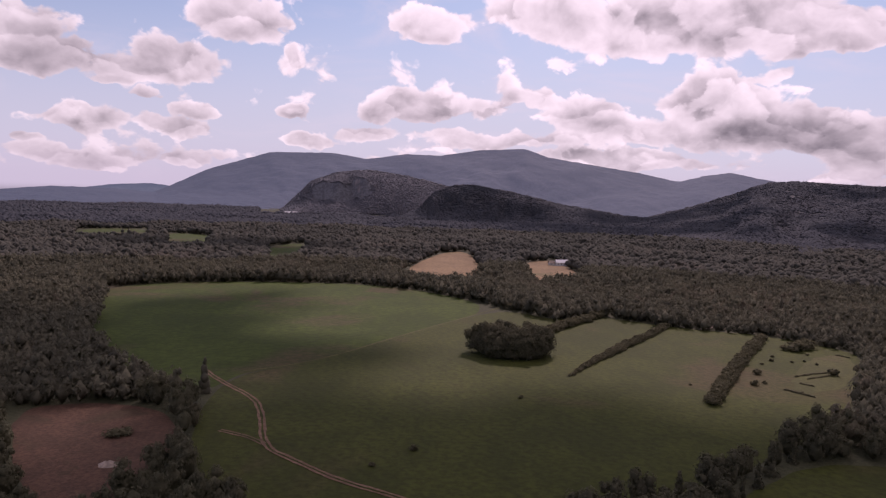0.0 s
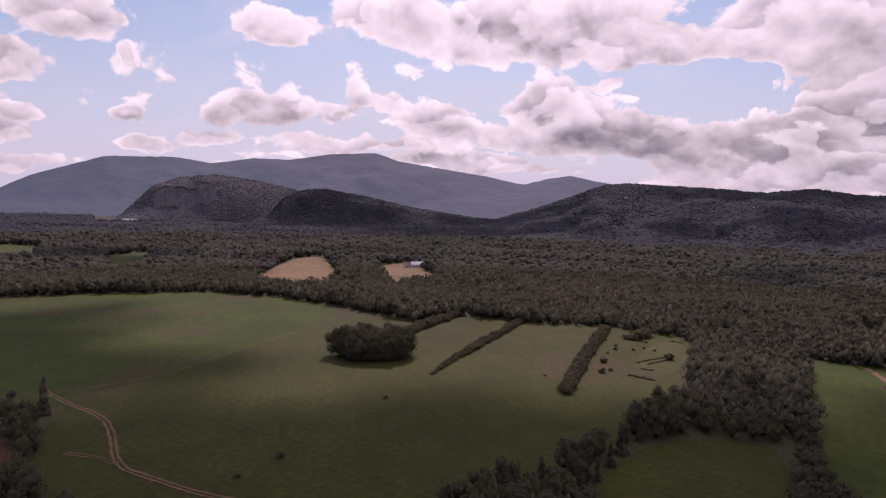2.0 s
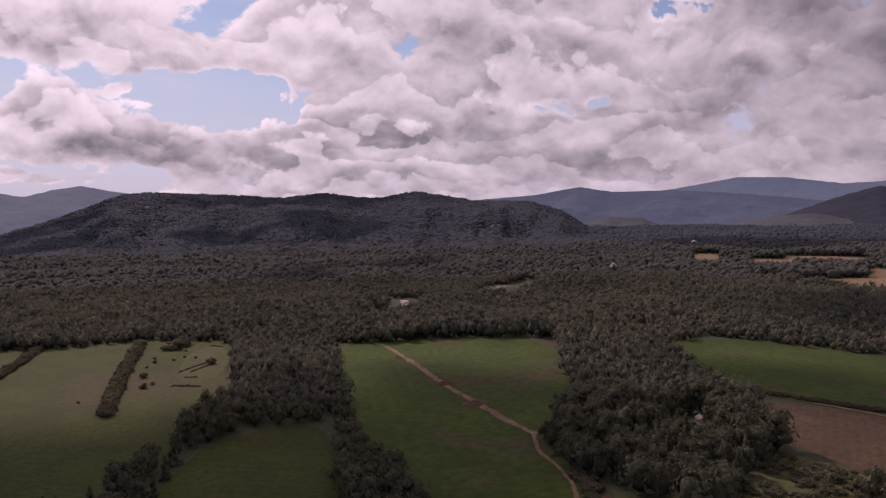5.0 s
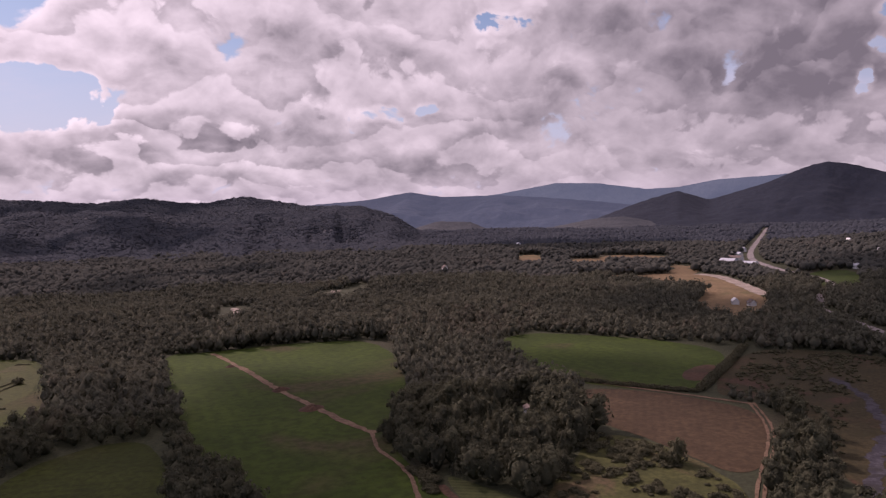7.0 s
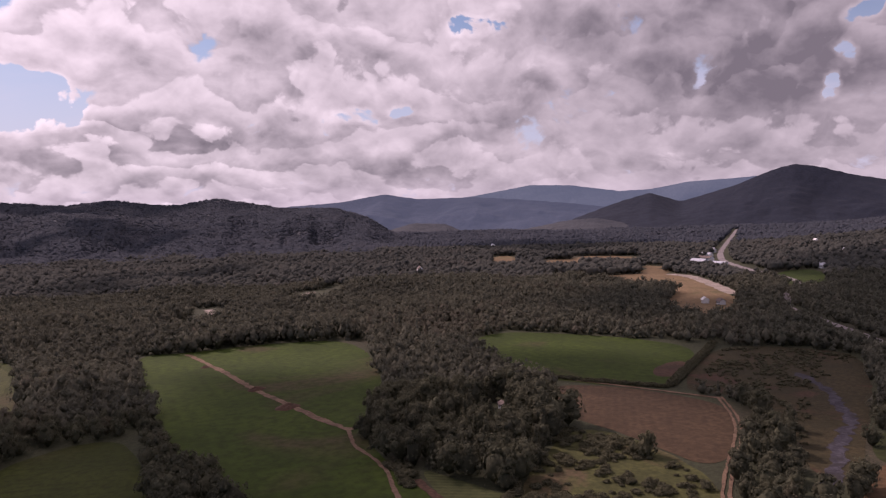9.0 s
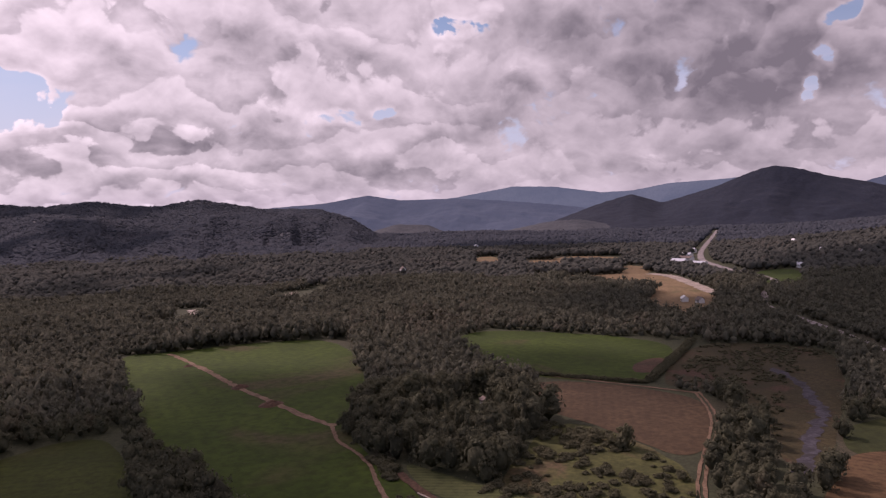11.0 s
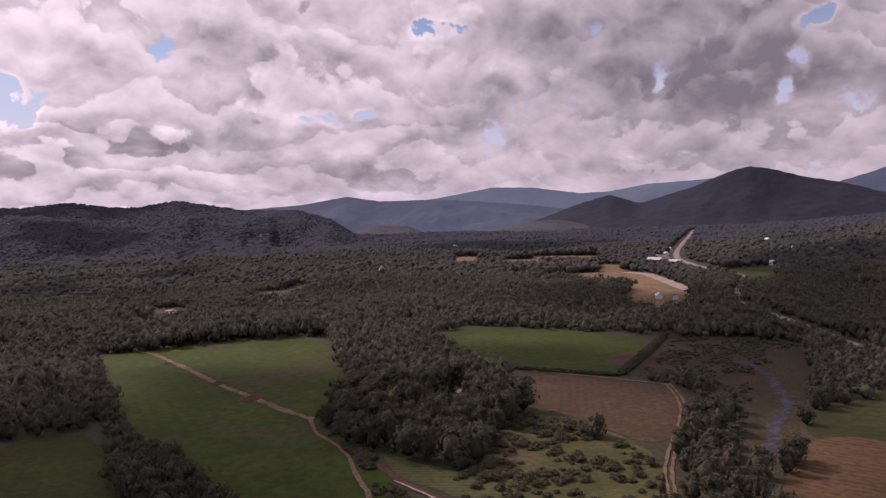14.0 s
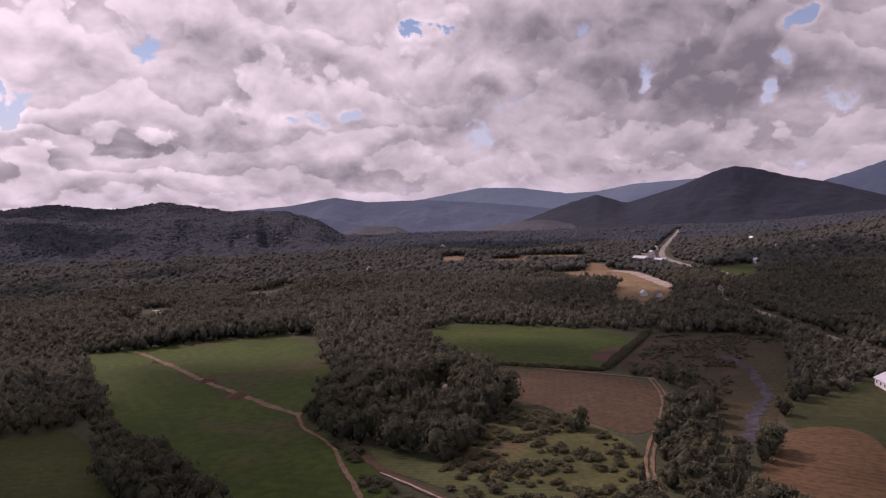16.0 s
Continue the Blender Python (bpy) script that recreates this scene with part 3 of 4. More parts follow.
def crown(lumps, cards, leaf=0.055, conifer=False, squat=0.34, core=1, fuzz=1.0):
    """A crown one metre high: rounded boughs heaped on a broad body, each beset with small tilted leaf clumps. Returns corners and triangles."""
    vs, fs, n = [], [], 0
    for i in range(lumps):
        bv, bf = ICO[core]
        if conifer:
            h = 0.06 + 0.86 * (i + 0.5) / lumps
            w = squat * 0.72 * (1.04 - h)
            a = rng.uniform(0, 6.28)
            c = np.array([math.cos(a), math.sin(a), 0]) * w * rng.uniform(0.1, 0.4) + [0, 0, h]
            s = np.array([w, w, 0.5 / lumps + 0.06]) * rng.uniform(0.85, 1.2, 3)
        elif i == 0:
            c = np.array([0, 0, 0.46])
            s = np.array([squat * rng.uniform(0.95, 1.1), squat * rng.uniform(0.95, 1.1), 0.44])
        else:
            u = rng.normal(size=3)
            u[2] = abs(u[2]) * 1.2 - 0.35
            u /= np.linalg.norm(u)
            c = u * np.array([squat, squat, 0.42]) * rng.uniform(0.7, 1.05) + [0, 0, 0.48]
            wide = squat * rng.uniform(0.28, 0.62) * (7.0 / (lumps + 3)) ** 0.5
            s = np.array([wide, wide, wide * rng.uniform(0.75, 1.0)])
        knobs = rng.uniform(0.8, 1.16, (len(bv), 1))
        vs.append(bv * s * knobs * (0.78 if cards > 4 else 1) + c)
        fs.append(bf + n)
        n += len(bv)
        leaves = cards * 3 if i == 0 and lumps > 5 else cards
        if not leaves:
            continue
        u = rng.normal(size=(leaves, 3))
        u[:, 2] = np.abs(u[:, 2]) * 1.1 - 0.45
        u /= np.linalg.norm(u, axis=1)[:, None]
        o = c + u * s * rng.uniform(0.88, 1.08 + 0.12 * fuzz, (leaves, 1))
        nrm = u + rng.normal(0, 0.34, (leaves, 3)) + [0, 0, 0.15]
        nrm /= np.linalg.norm(nrm, axis=1)[:, None]
        e1 = np.cross(nrm, rng.normal(size=(leaves, 3)))
        e1 /= np.linalg.norm(e1, axis=1)[:, None]
        e2 = np.cross(nrm, e1)
        size = leaf * rng.uniform(0.6, 1.4, (leaves, 1))
        spin = rng.uniform(-0.3, 0.3, (3, leaves, 1)) + np.array([0, 2.09, 4.19])[:, None, None]
        tri = o[None] + (e1[None] * np.cos(spin) + e2[None] * np.sin(spin)) * size[None]
        vs.append(tri.transpose(1, 0, 2).reshape(-1, 3))
        fs.append(np.arange(leaves * 3).reshape(-1, 3) + n)
        n += leaves * 3
    return np.vstack(vs), np.vstack(fs)


def spread(protos, pos, height, width, name, mat, label, category, smooth=False):
    """Many crowns in one object: each takes one of the shapes, turned and scaled."""
    kind = rng.integers(0, len(protos), len(pos))
    spin = rng.uniform(0, 6.28, len(pos))
    stand = np.array([noise.fractal((q[0] * 0.006, q[1] * 0.006, 8.0), 0.8, 2, 4) for q in pos])
    tints = np.clip(0.5 + 0.55 * stand + rng.normal(0, 0.17, len(pos)), 0, 1)
    V, F, T, n = [], [], [], 0
    for k, (pv, pf) in enumerate(protos):
        i = np.where(kind == k)[0]
        if not len(i):
            continue
        c, s = np.cos(spin[i])[:, None], np.sin(spin[i])[:, None]
        x = (pv[None, :, 0] * c - pv[None, :, 1] * s) * width[i][:, None] + pos[i, 0:1]
        y = (pv[None, :, 0] * s + pv[None, :, 1] * c) * width[i][:, None] + pos[i, 1:2]
        z = pv[None, :, 2] * height[i][:, None] + pos[i, 2:3]
        V.append(np.stack([x, y, z], -1).reshape(-1, 3))
        F.append((pf[None] + (np.arange(len(i)) * len(pv))[:, None, None] + n).reshape(-1, 3))
        T.append(np.repeat(tints[i], len(pv)))
        n += len(i) * len(pv)
    ob = new(name, mesh_of(name, np.vstack(V), np.vstack(F), mat, smooth, np.concatenate(T)))
    return tagged(ob, label, category, kind="stuff")


def wooded(x, y, margin=0.0):
    """Where trees may stand."""
    ok = np.ones(len(x), bool)
    for poly in OPEN:
        lo, hi = poly.min(0), poly.max(0)
        near = (x > lo[0]) & (x < hi[0]) & (y > lo[1]) & (y < hi[1]) & ok
        ok[near] &= ~inside(x[near], y[near], poly)
    for line, half in WAYS:
        lo, hi = line.min(0) - half, line.max(0) + half
        near = np.where((x > lo[0]) & (x < hi[0]) & (y > lo[1]) & (y < hi[1]) & ok)[0]
        if len(near):
            a, b = line[:-1], line[1:]
            ab = b - a
            p = np.stack([x[near], y[near]], 1)
            k = np.clip(((p[:, None] - a) * ab).sum(-1) / (ab ** 2).sum(-1), 0, 1)
            ok[near] &= np.linalg.norm(p[:, None] - a - k[..., None] * ab, axis=-1).min(1) > half
    return ok


def sites(r0, r1, step, az0=-34, az1=101):
    """Jittered places in a ring sector of the valley."""
    g = np.arange(-r1, r1, step)
    x, y = np.meshgrid(g, g)
    x, y = (a.ravel() + rng.uniform(-0.42, 0.42, a.size) * step for a in (x, y))
    r, az = np.hypot(x, y), np.degrees(np.arctan2(x, y))
    k = (r > r0) & (r < r1) & (az > az0) & (az < az1)
    x, y = x[k], y[k]
    k = wooded(x, y)
    return np.stack([x[k], y[k], rise(x[k], y[k])], 1)


NEAR_SHAPES = [crown(12, 165, 0.026, squat=0.35) for _ in range(6)] + [crown(10, 120, 0.024, True)]
MID_SHAPES = [crown(3, 20, 0.066, squat=0.37, core=0) for _ in range(12)] + [crown(5, 3, 0.06, True)]
FAR_SHAPES = [crown(2, 1, 0.09, squat=0.44, core=0) for _ in range(8)] + [crown(1, 2, 0.09, squat=0.44) for _ in range(6)] + [crown(3, 0, 0.12, True, core=0)]
HILL_SHAPES = [crown(1, 1, 0.16, squat=0.5, core=0) for _ in range(8)]


def lofty(pos, low, high):
    """Tree heights, in stands of taller and shorter growth with clear edges."""
    stand = np.array([math.tanh(3.2 * noise.fractal((p[0] * 0.0085, p[1] * 0.0085, 3.3), 0.9, 2, 3)) for p in pos])
    return low + (high - low) * np.clip(0.5 + 0.42 * stand + rng.normal(0, 0.17, len(pos)), 0, 1.25)


def grow_tree(shape, height, label):
    v, f = shape
    root = new("tree")
    tagged(root, label, "tree", "trees of the near woods")
    cr = new("crown", mesh_of("crown", v * [height * 1.0, height * 1.0, height], f, M_LEAF, True, np.full(len(v), rng.beta(2, 2.6))))
    bm = bmesh.new()
    bmesh.ops.create_cone(bm, segments=7, radius1=0.022 * height, radius2=0.008 * height, depth=0.6 * height, matrix=Matrix.Translation((0, 0, 0.3 * height - 0.3)))
    for a in range(3):
        turn = Matrix.Rotation(a * 2.1 + 0.4, 4, "Z") @ Matrix.Translation((0, 0, 0.35 * height)) @ Matrix.Rotation(0.8, 4, "Y") @ Matrix.Translation((0, 0, 0.12 * height))
        bmesh.ops.create_cone(bm, segments=5, radius1=0.01 * height, radius2=0.003 * height, depth=0.26 * height, matrix=turn)
    me = bpy.data.meshes.new("trunk")
    bm.to_mesh(me)
    bm.free()
    me.materials.append(M_BARK)
    tr = new("trunk", me)
    cr.parent = tr.parent = root
    return root


def near_woods():
    p = sites(70, 300, 7.2)
    r = np.hypot(p[:, 0], p[:, 1])
    order = np.argsort(r)
    p = p[order]
    h = lofty(p, 8.5, 16)
    single = min(300, len(p))
    kinds = [grow_tree(s, 15.0, "leafy broadleaf tree with a dense dark green crown" if i < 6 else "dark green conifer with a tapering crown")
             for i, s in enumerate(NEAR_SHAPES + [crown(13, 150, 0.026, squat=0.38) for _ in range(4)])]
    for i in range(single):
        k = kinds[i] if i < len(kinds) else copy_thing(kinds[rng.integers(0, len(kinds))], Matrix())
        s = h[i] / 15.0
        w = s * rng.uniform(0.7, 1.0)
        k.matrix_basis = Matrix.LocRotScale(p[i] - [0, 0, 0.9 * s], Euler((0, 0, rng.uniform(0, 6.28))), (w, w, s))
    q = p[single:]
    if len(q):
        spread([crown(7, 46, 0.042, squat=0.37) for _ in range(7)] + [crown(8, 22, 0.05, True)], q - [0, 0, 1.3], h[single:], h[single:] * rng.uniform(0.66, 0.95, len(q)), "woods_near", M_LEAF,
               "dense mixed woodland round the fields", "woodland", True)
    print("near", len(p))


near_woods()
p = sites(300, 800, 5.9)
h = lofty(p, 9, 16.5)
spread(MID_SHAPES, p - [0, 0, 2.2], h, (3 + 0.55 * h) * rng.uniform(0.85, 1.2, len(p)), "woods_middle", M_MIDLEAF_HAZE, "dense mixed woodland covering the valley floor", "woodland", True)
print("mid", len(p))
p = sites(800, 1500, 8.3)
h = lofty(p, 6.5, 14)
spread(FAR_SHAPES, p, h, (5 + 0.6 * h) * rng.uniform(0.8, 1.1, len(p)), "woods_far", M_FARLEAF_HAZE, "far woodland stretching to the hills", "woodland", True)
print("far", len(p))
p = sites(1500, 2700, 11.5)
r, az = np.hypot(p[:, 0], p[:, 1]), np.degrees(np.arctan2(p[:, 0], p[:, 1]))
p = p[r < np.where((az > 17) & (az < 56), 1850, np.where((az > -14) & (az <= 17), 2150, 2700))]
h = lofty(p, 7, 14)
spread(HILL_SHAPES, p, h, h * rng.uniform(1.1, 1.7, len(p)), "woods_distant", M_HILLWOOD_HAZE, "distant woodland at the feet of the hills", "woodland", True)
print("distant", len(p))


# ---- hills and mountains ----
EYE = 82.0


def mountain(name, profile, ridge, front, back, mat, label, power=1.25, gully=0.22, seed=0.0, step=0.2, trees=0, cliff=None, leaves=None, tall=(5, 8)):
    """A ridge seen from the valley: azimuth and height (degrees) of its crest at that distance; slopes fall to front and back.
    cliff: azimuths between which a rock face stands, and the parts of the height where it starts and ends."""
    pa, pe = np.array(profile, float).T
    az = np.arange(pa[0], pa[-1] + 1e-6, step)
    at = np.arange(pa[0], pa[-1] + 0.01, 0.05)
    k = np.hanning(15)
    fine = np.convolve(np.pad(np.interp(at, pa, pe), 7, "edge"), k / k.sum(), "valid")
    crest = EYE + np.tan(np.radians(np.interp(az, at, fine))) * ridge
    rows = np.concatenate([np.linspace(0, 1, 91), np.linspace(1.04, 2, 14)])
    V = []
    for s in rows:
        for a, top in zip(az, crest):
            bend = noise.noise((a * 0.13 + seed, 0.3, 0))
            if s <= 1:
                r = front + (ridge - front) * s + (1 - s) * s * 160 * bend
                g = s ** power
                if cliff:
                    a0, a1, g0, g1, thin = cliff
                    k = max(0.0, min(1.0, min(a - a0, a1 - a) / 1.6)) * (0.8 + 0.4 * noise.noise((a * 1.1, seed, 4.0)))
                    g0 = g0 + 0.16 * noise.noise((a * 0.7, seed, 7.0))
                    g1 = g1 + 0.14 * noise.noise((a * 0.9, seed, 9.0))
                    lean = 0.38 + 0.12 * noise.noise((a * 0.8, seed, 1.0))
                    step_up = g0 * s / lean if s < lean else (g0 + (g1 - g0) * min(1.0, (s - lean) / thin) if s < lean + thin else g1 + (1 - g1) * (s - lean - thin) / (1 - thin - lean))
                    g = g * (1 - k) + step_up * k
            else:
                r = ridge + (back - ridge) * (s - 1)
                g = max(0.0, 1 - (s - 1) ** 1.3)
            w = noise.fractal((a * 0.24 + seed, r * 0.0017, seed), 1.1, 2.1, 4)
            z = top * g + top * gully * w * (s * (1 - s) * 4 if s < 1 else 0.0) * 0.8
            z += noise.noise((a * 2.2, r * 0.02, seed)) * 3.0
            V.append((r * math.sin(radians(a)), r * math.cos(radians(a)), max(z, -2) - (3 if s == 0 else 0)))
    ob = new(name, mesh_of(name, V, grid_faces(len(rows), len(az)), mat, True))
    tagged(ob, label, "mountain", kind="structure")
    if trees:
        v = np.array(V).reshape(len(rows), len(az), 3)[:92]
        i, j = rng.uniform(1, 90.9, trees), rng.uniform(0, len(az) - 1.001, trees)
        i0, j0 = i.astype(int), j.astype(int)
        fi, fj = (i - i0)[:, None], (j - j0)[:, None]
        p = (v[i0, j0] * (1 - fi) + v[i0 + 1, j0] * fi) * (1 - fj) + (v[i0, j0 + 1] * (1 - fi) + v[i0 + 1, j0 + 1] * fi) * fj
        slope = np.abs(v[i0 + 1, j0, 2] - v[i0, j0, 2]) / (np.linalg.norm(v[i0 + 1, j0, :2] - v[i0, j0, :2], axis=1) + 1e-6)
        p = p[(slope < 0.8) & (p[:, 2] > 1)]
        h = lofty(p, *tall)
        spread(HILL_SHAPES, p - np.column_stack([0 * h, 0 * h, 0.44 * h]), h, h * rng.uniform(1.5, 2.1, len(p)), "woods_" + name.split("_", 1)[1], leaves or M_HILLWOOD_HAZE, "woodland covering a hillside", "woodland", True)
    return ob


# haze over the far ranges is put into bluish base colours and emission
M_RANGE_HAZE = hillside("far_range_painted_haze", (0.02, 0.028, 0.05), (0.034, 0.042, 0.066), (0.036, 0.042, 0.062), HAZE_GLOW, 0.17, 0.006)
M_HAZY = hillside("pale_range_painted_haze", (0.045, 0.055, 0.065), (0.06, 0.07, 0.08), (0.1, 0.1, 0.11), HAZE_GLOW, 0.3, 0.006)
# no emission here: haze over the hills is put into the bluish base
M_HILL_HAZE = hillside("wooded_hill_hazed", (0.063, 0.068, 0.079), (0.087, 0.09, 0.098), (0.2, 0.13, 0.125), HAZE_GLOW, 0.0, 0.01)
# dome slope paled and blued in its base colour in place of haze
M_DOME_HAZE = hillside("wooded_dome_hazed", (0.135, 0.142, 0.165), (0.17, 0.174, 0.19), (0.27, 0.24, 0.25), HAZE_GLOW, 0.0, 0.01)
# cloud shade and blue haze on the peak are put into this dark base
M_SHADED_HILL = hillside("shaded_far_hill", (0.013, 0.018, 0.033), (0.02, 0.026, 0.043), (0.024, 0.028, 0.042), HAZE_GLOW, 0.0, 0.01)

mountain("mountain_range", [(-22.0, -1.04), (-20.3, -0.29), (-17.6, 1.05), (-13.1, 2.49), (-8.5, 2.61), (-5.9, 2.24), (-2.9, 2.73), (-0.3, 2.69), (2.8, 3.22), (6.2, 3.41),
                            (8.0, 2.81), (11.4, 2.31), (14.7, 1.83), (17.6, 1.24), (19.4, 1.72), (21.2, 2.0), (23.0, 1.62), (27.1, 1.0), (32.1, -0.55), (36.1, -1.01)], 4100, 2700, 4800, M_RANGE_HAZE,
         "long wooded mountain range with gentle peaks, blued by painted haze", 1.3, 0.16, 1.0)
mountain("mountain_west", [(-60, 0.2), (-45, -0.3), (-35.0, -0.72), (-30.9, -0.85), (-27.9, -0.53), (-24.0, -0.59), (-21.0, -0.8), (-18.0, -1.0), (-14.0, -1.12), (-9.0, -1.3)], 4000, 2600, 4700, M_RANGE_HAZE,
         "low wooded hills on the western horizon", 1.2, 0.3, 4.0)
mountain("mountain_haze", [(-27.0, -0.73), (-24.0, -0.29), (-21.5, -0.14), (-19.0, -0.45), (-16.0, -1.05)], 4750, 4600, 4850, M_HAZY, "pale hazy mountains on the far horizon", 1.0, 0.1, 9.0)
mountain("mountain_cliff", [(-15.0, -2.25), (-12.2, -1.75), (-10.9, -0.4), (-10.0, 0.5), (-8.2, 1.15), (-5.7, 1.46), (-2.8, 1.08), (0.2, 0.44), (3.5, -0.67), (6.0, -1.87)], 2650, 2330, 3200, M_DOME_HAZE, "wooded granite dome with a pale bare cliff", 0.9, 0.2, 2.0, trees=13000, cliff=(-11.4, -5.0, 0.3, 0.86, 0.16), leaves=M_DOMEWOOD_HAZE)
mountain("mountain_ledge", [(-4.0, -2.36), (-1.7, -1.36), (-0.7, -0.1), (0.9, 0.5), (2.2, 0.55), (5.1, 0.13), (9.4, -0.76), (13.7, -1.37), (19.8, -1.76), (26.1, -2.31)], 2300, 2050, 2750, M_HILL_HAZE, "long dark wooded ledge with a reddish cliff", 0.9, 0.2, 3.0, trees=14000, cliff=(-1.6, 9.0, 0.25, 0.72, 0.3))
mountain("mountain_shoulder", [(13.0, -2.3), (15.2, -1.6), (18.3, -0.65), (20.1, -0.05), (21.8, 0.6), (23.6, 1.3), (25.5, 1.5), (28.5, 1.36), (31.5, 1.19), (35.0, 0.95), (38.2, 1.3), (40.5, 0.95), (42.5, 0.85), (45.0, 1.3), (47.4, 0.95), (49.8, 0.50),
                               (53.9, 0.37), (56.4, -0.35), (58.8, -1.97), (60.8, -2.49)], 2480, 1250, 3200, M_HILL_HAZE, "broad wooded hill with a bare reddish ledge", 1.55, 0.28, 5.0, trees=50000, cliff=(48.3, 54.6, 0.13, 0.4, 0.09), tall=(6, 10))
mountain("mountain_bump", [(55.8, -2.06), (59.8, -0.90), (62.4, -0.99), (63.9, -1.70), (65.8, -2.12)], 2900, 2700, 3100, M_HILL_HAZE, "small dark wooded knoll", 1.0, 0.1, 6.0)
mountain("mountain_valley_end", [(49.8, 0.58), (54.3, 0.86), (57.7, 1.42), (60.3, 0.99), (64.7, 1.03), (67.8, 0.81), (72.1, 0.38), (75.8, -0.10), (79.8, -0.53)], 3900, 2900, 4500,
         M_RANGE_HAZE, "mountains closing the valley, blued by painted haze", 1.6, 0.42, 7.0)
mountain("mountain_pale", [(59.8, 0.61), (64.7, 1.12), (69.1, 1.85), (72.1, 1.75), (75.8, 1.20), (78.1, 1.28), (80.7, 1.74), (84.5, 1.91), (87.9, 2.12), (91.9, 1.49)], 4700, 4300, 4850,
         M_HAZY, "mountains under low cloud, paled and blued by painted haze", 1.1, 0.2, 8.0)
mountain("mountain_foothill", [(66.0, -2.2), (69.0, -1.5), (71.5, -1.0), (74.0, -0.8), (76.5, -1.3), (80.0, -2.2)], 2750, 2450, 3000, M_HILL_HAZE, "low wooded foothill with scattered houses", 1.1, 0.2, 12.0)
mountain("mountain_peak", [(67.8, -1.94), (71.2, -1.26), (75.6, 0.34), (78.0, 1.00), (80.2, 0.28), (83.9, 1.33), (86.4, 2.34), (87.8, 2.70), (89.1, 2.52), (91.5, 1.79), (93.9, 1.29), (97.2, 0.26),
                           (100.9, -0.76), (106, -1.5)], 3300, 2450, 4100, M_SHADED_HILL, "rounded wooded peak beside the valley road, painted as if in cloud shade", 1.5, 0.16, 10.0)
mountain("mountain_east", [(89.9, 0.50), (93.6, 1.41), (95.3, 1.90), (97.2, 2.55), (100.9, 3.44), (108, 3.0), (120, 2)], 4200, 3300, 4800, M_RANGE_HAZE, "wooded mountain to the east, blued by painted haze", 1.4, 0.25, 11.0)


# ---- cumulus that shade the valley ----
M_CLOUD, _t, _p = material("cloud_vapour", 1.0)
_p.inputs["Base Color"].default_value = (0.85, 0.85, 0.87, 1)


def cloud(x, y, wide, deep, seed):
    """A heap of vapour high above; its shade falls round x, y."""
    r = np.random.default_rng(seed)
    up = 1500.0
    cx, cy = x + SUN_DIR.x / SUN_DIR.z * up, y + SUN_DIR.y / SUN_DIR.z * up
    bv, bf = ICO[2]
    vs, fs, n = [], [], 0
    for i in range(56):
        a, k = r.uniform(0, 6.28), math.sqrt(r.uniform(0, 1)) * (0.8 if i < 20 else 1.05)
        size = r.uniform(0.16, 0.3) if i < 20 else r.uniform(0.06, 0.13)
        c = np.array([math.cos(a) * wide * k, math.sin(a) * deep * k, r.uniform(-8, 14)])
        vs.append(bv * [wide * size, deep * size, 22 * (size + 0.6)] * (1 + r.uniform(-0.15, 0.15, (len(bv), 1))) + c)
        fs.append(bf + n)
        n += len(bv)
    ob = new("cloud", mesh_of("cloud", np.vstack(vs), np.vstack(fs), M_CLOUD, True))
    ob.location = (cx, cy, up)
    tagged(ob, "white cumulus cloud drifting above the valley", "cloud", "clouds above the valley", "structure")


for i, (x, y, wide, deep) in enumerate([(70, 218, 118, 104), (-48, 236, 62, 60), (-69, 363, 62, 34), (-213, 327, 120, 140), (162, 150, 58, 56), (112, 106, 40, 34), (347, 118, 40, 52), (246, 238, 24, 42),
                                        (200, 1830, 260, 80), (-320, 969, 230, 60), (882, 1466, 130, 90), (362, 8, 92, 46), (196, -82, 62, 36), (690, -40, 150, 60), (900, -70, 190, 110), (600, 70, 60, 50), (613, 716, 160, 60),
                                        (1435, 515, 200, 220), (420, 1640, 330, 250), (60, 2050, 260, 150), (520, -60, 110, 70), (440, 25, 90, 60), (1150, 1350, 180, 150), (640, 2050, 260, 200), (1480, 1720, 250, 150), (1230, 1900, 210, 150), (205, 190, 40, 62), (560, 120, 70, 60), (-60, 250, 60, 60), (262, 200, 26, 46), (130, 185, 70, 75), (-165, 430, 80, 150), (-105, 170, 60, 50)]):
    cloud(x, y, wide, deep, 20 + i)


# ---- hedges, grove and shrubs ----
SHRUB_SHAPES = [crown(7, 42, 0.085, squat=0.6) for _ in range(5)]
SHRUB_MESHES = [mesh_of("bush", v - [0, 0, 0.16], f, M_SHRUB, False, np.full(len(v), 0.2 + 0.13 * i)) for i, (v, f) in enumerate(SHRUB_SHAPES)]


def settle(ob, x, y, wide, high):
    ob.matrix_basis = Matrix.LocRotScale((x, y, float(rise(x, y))), Euler((0, 0, rng.uniform(0, 6.28))), (wide, wide, high))


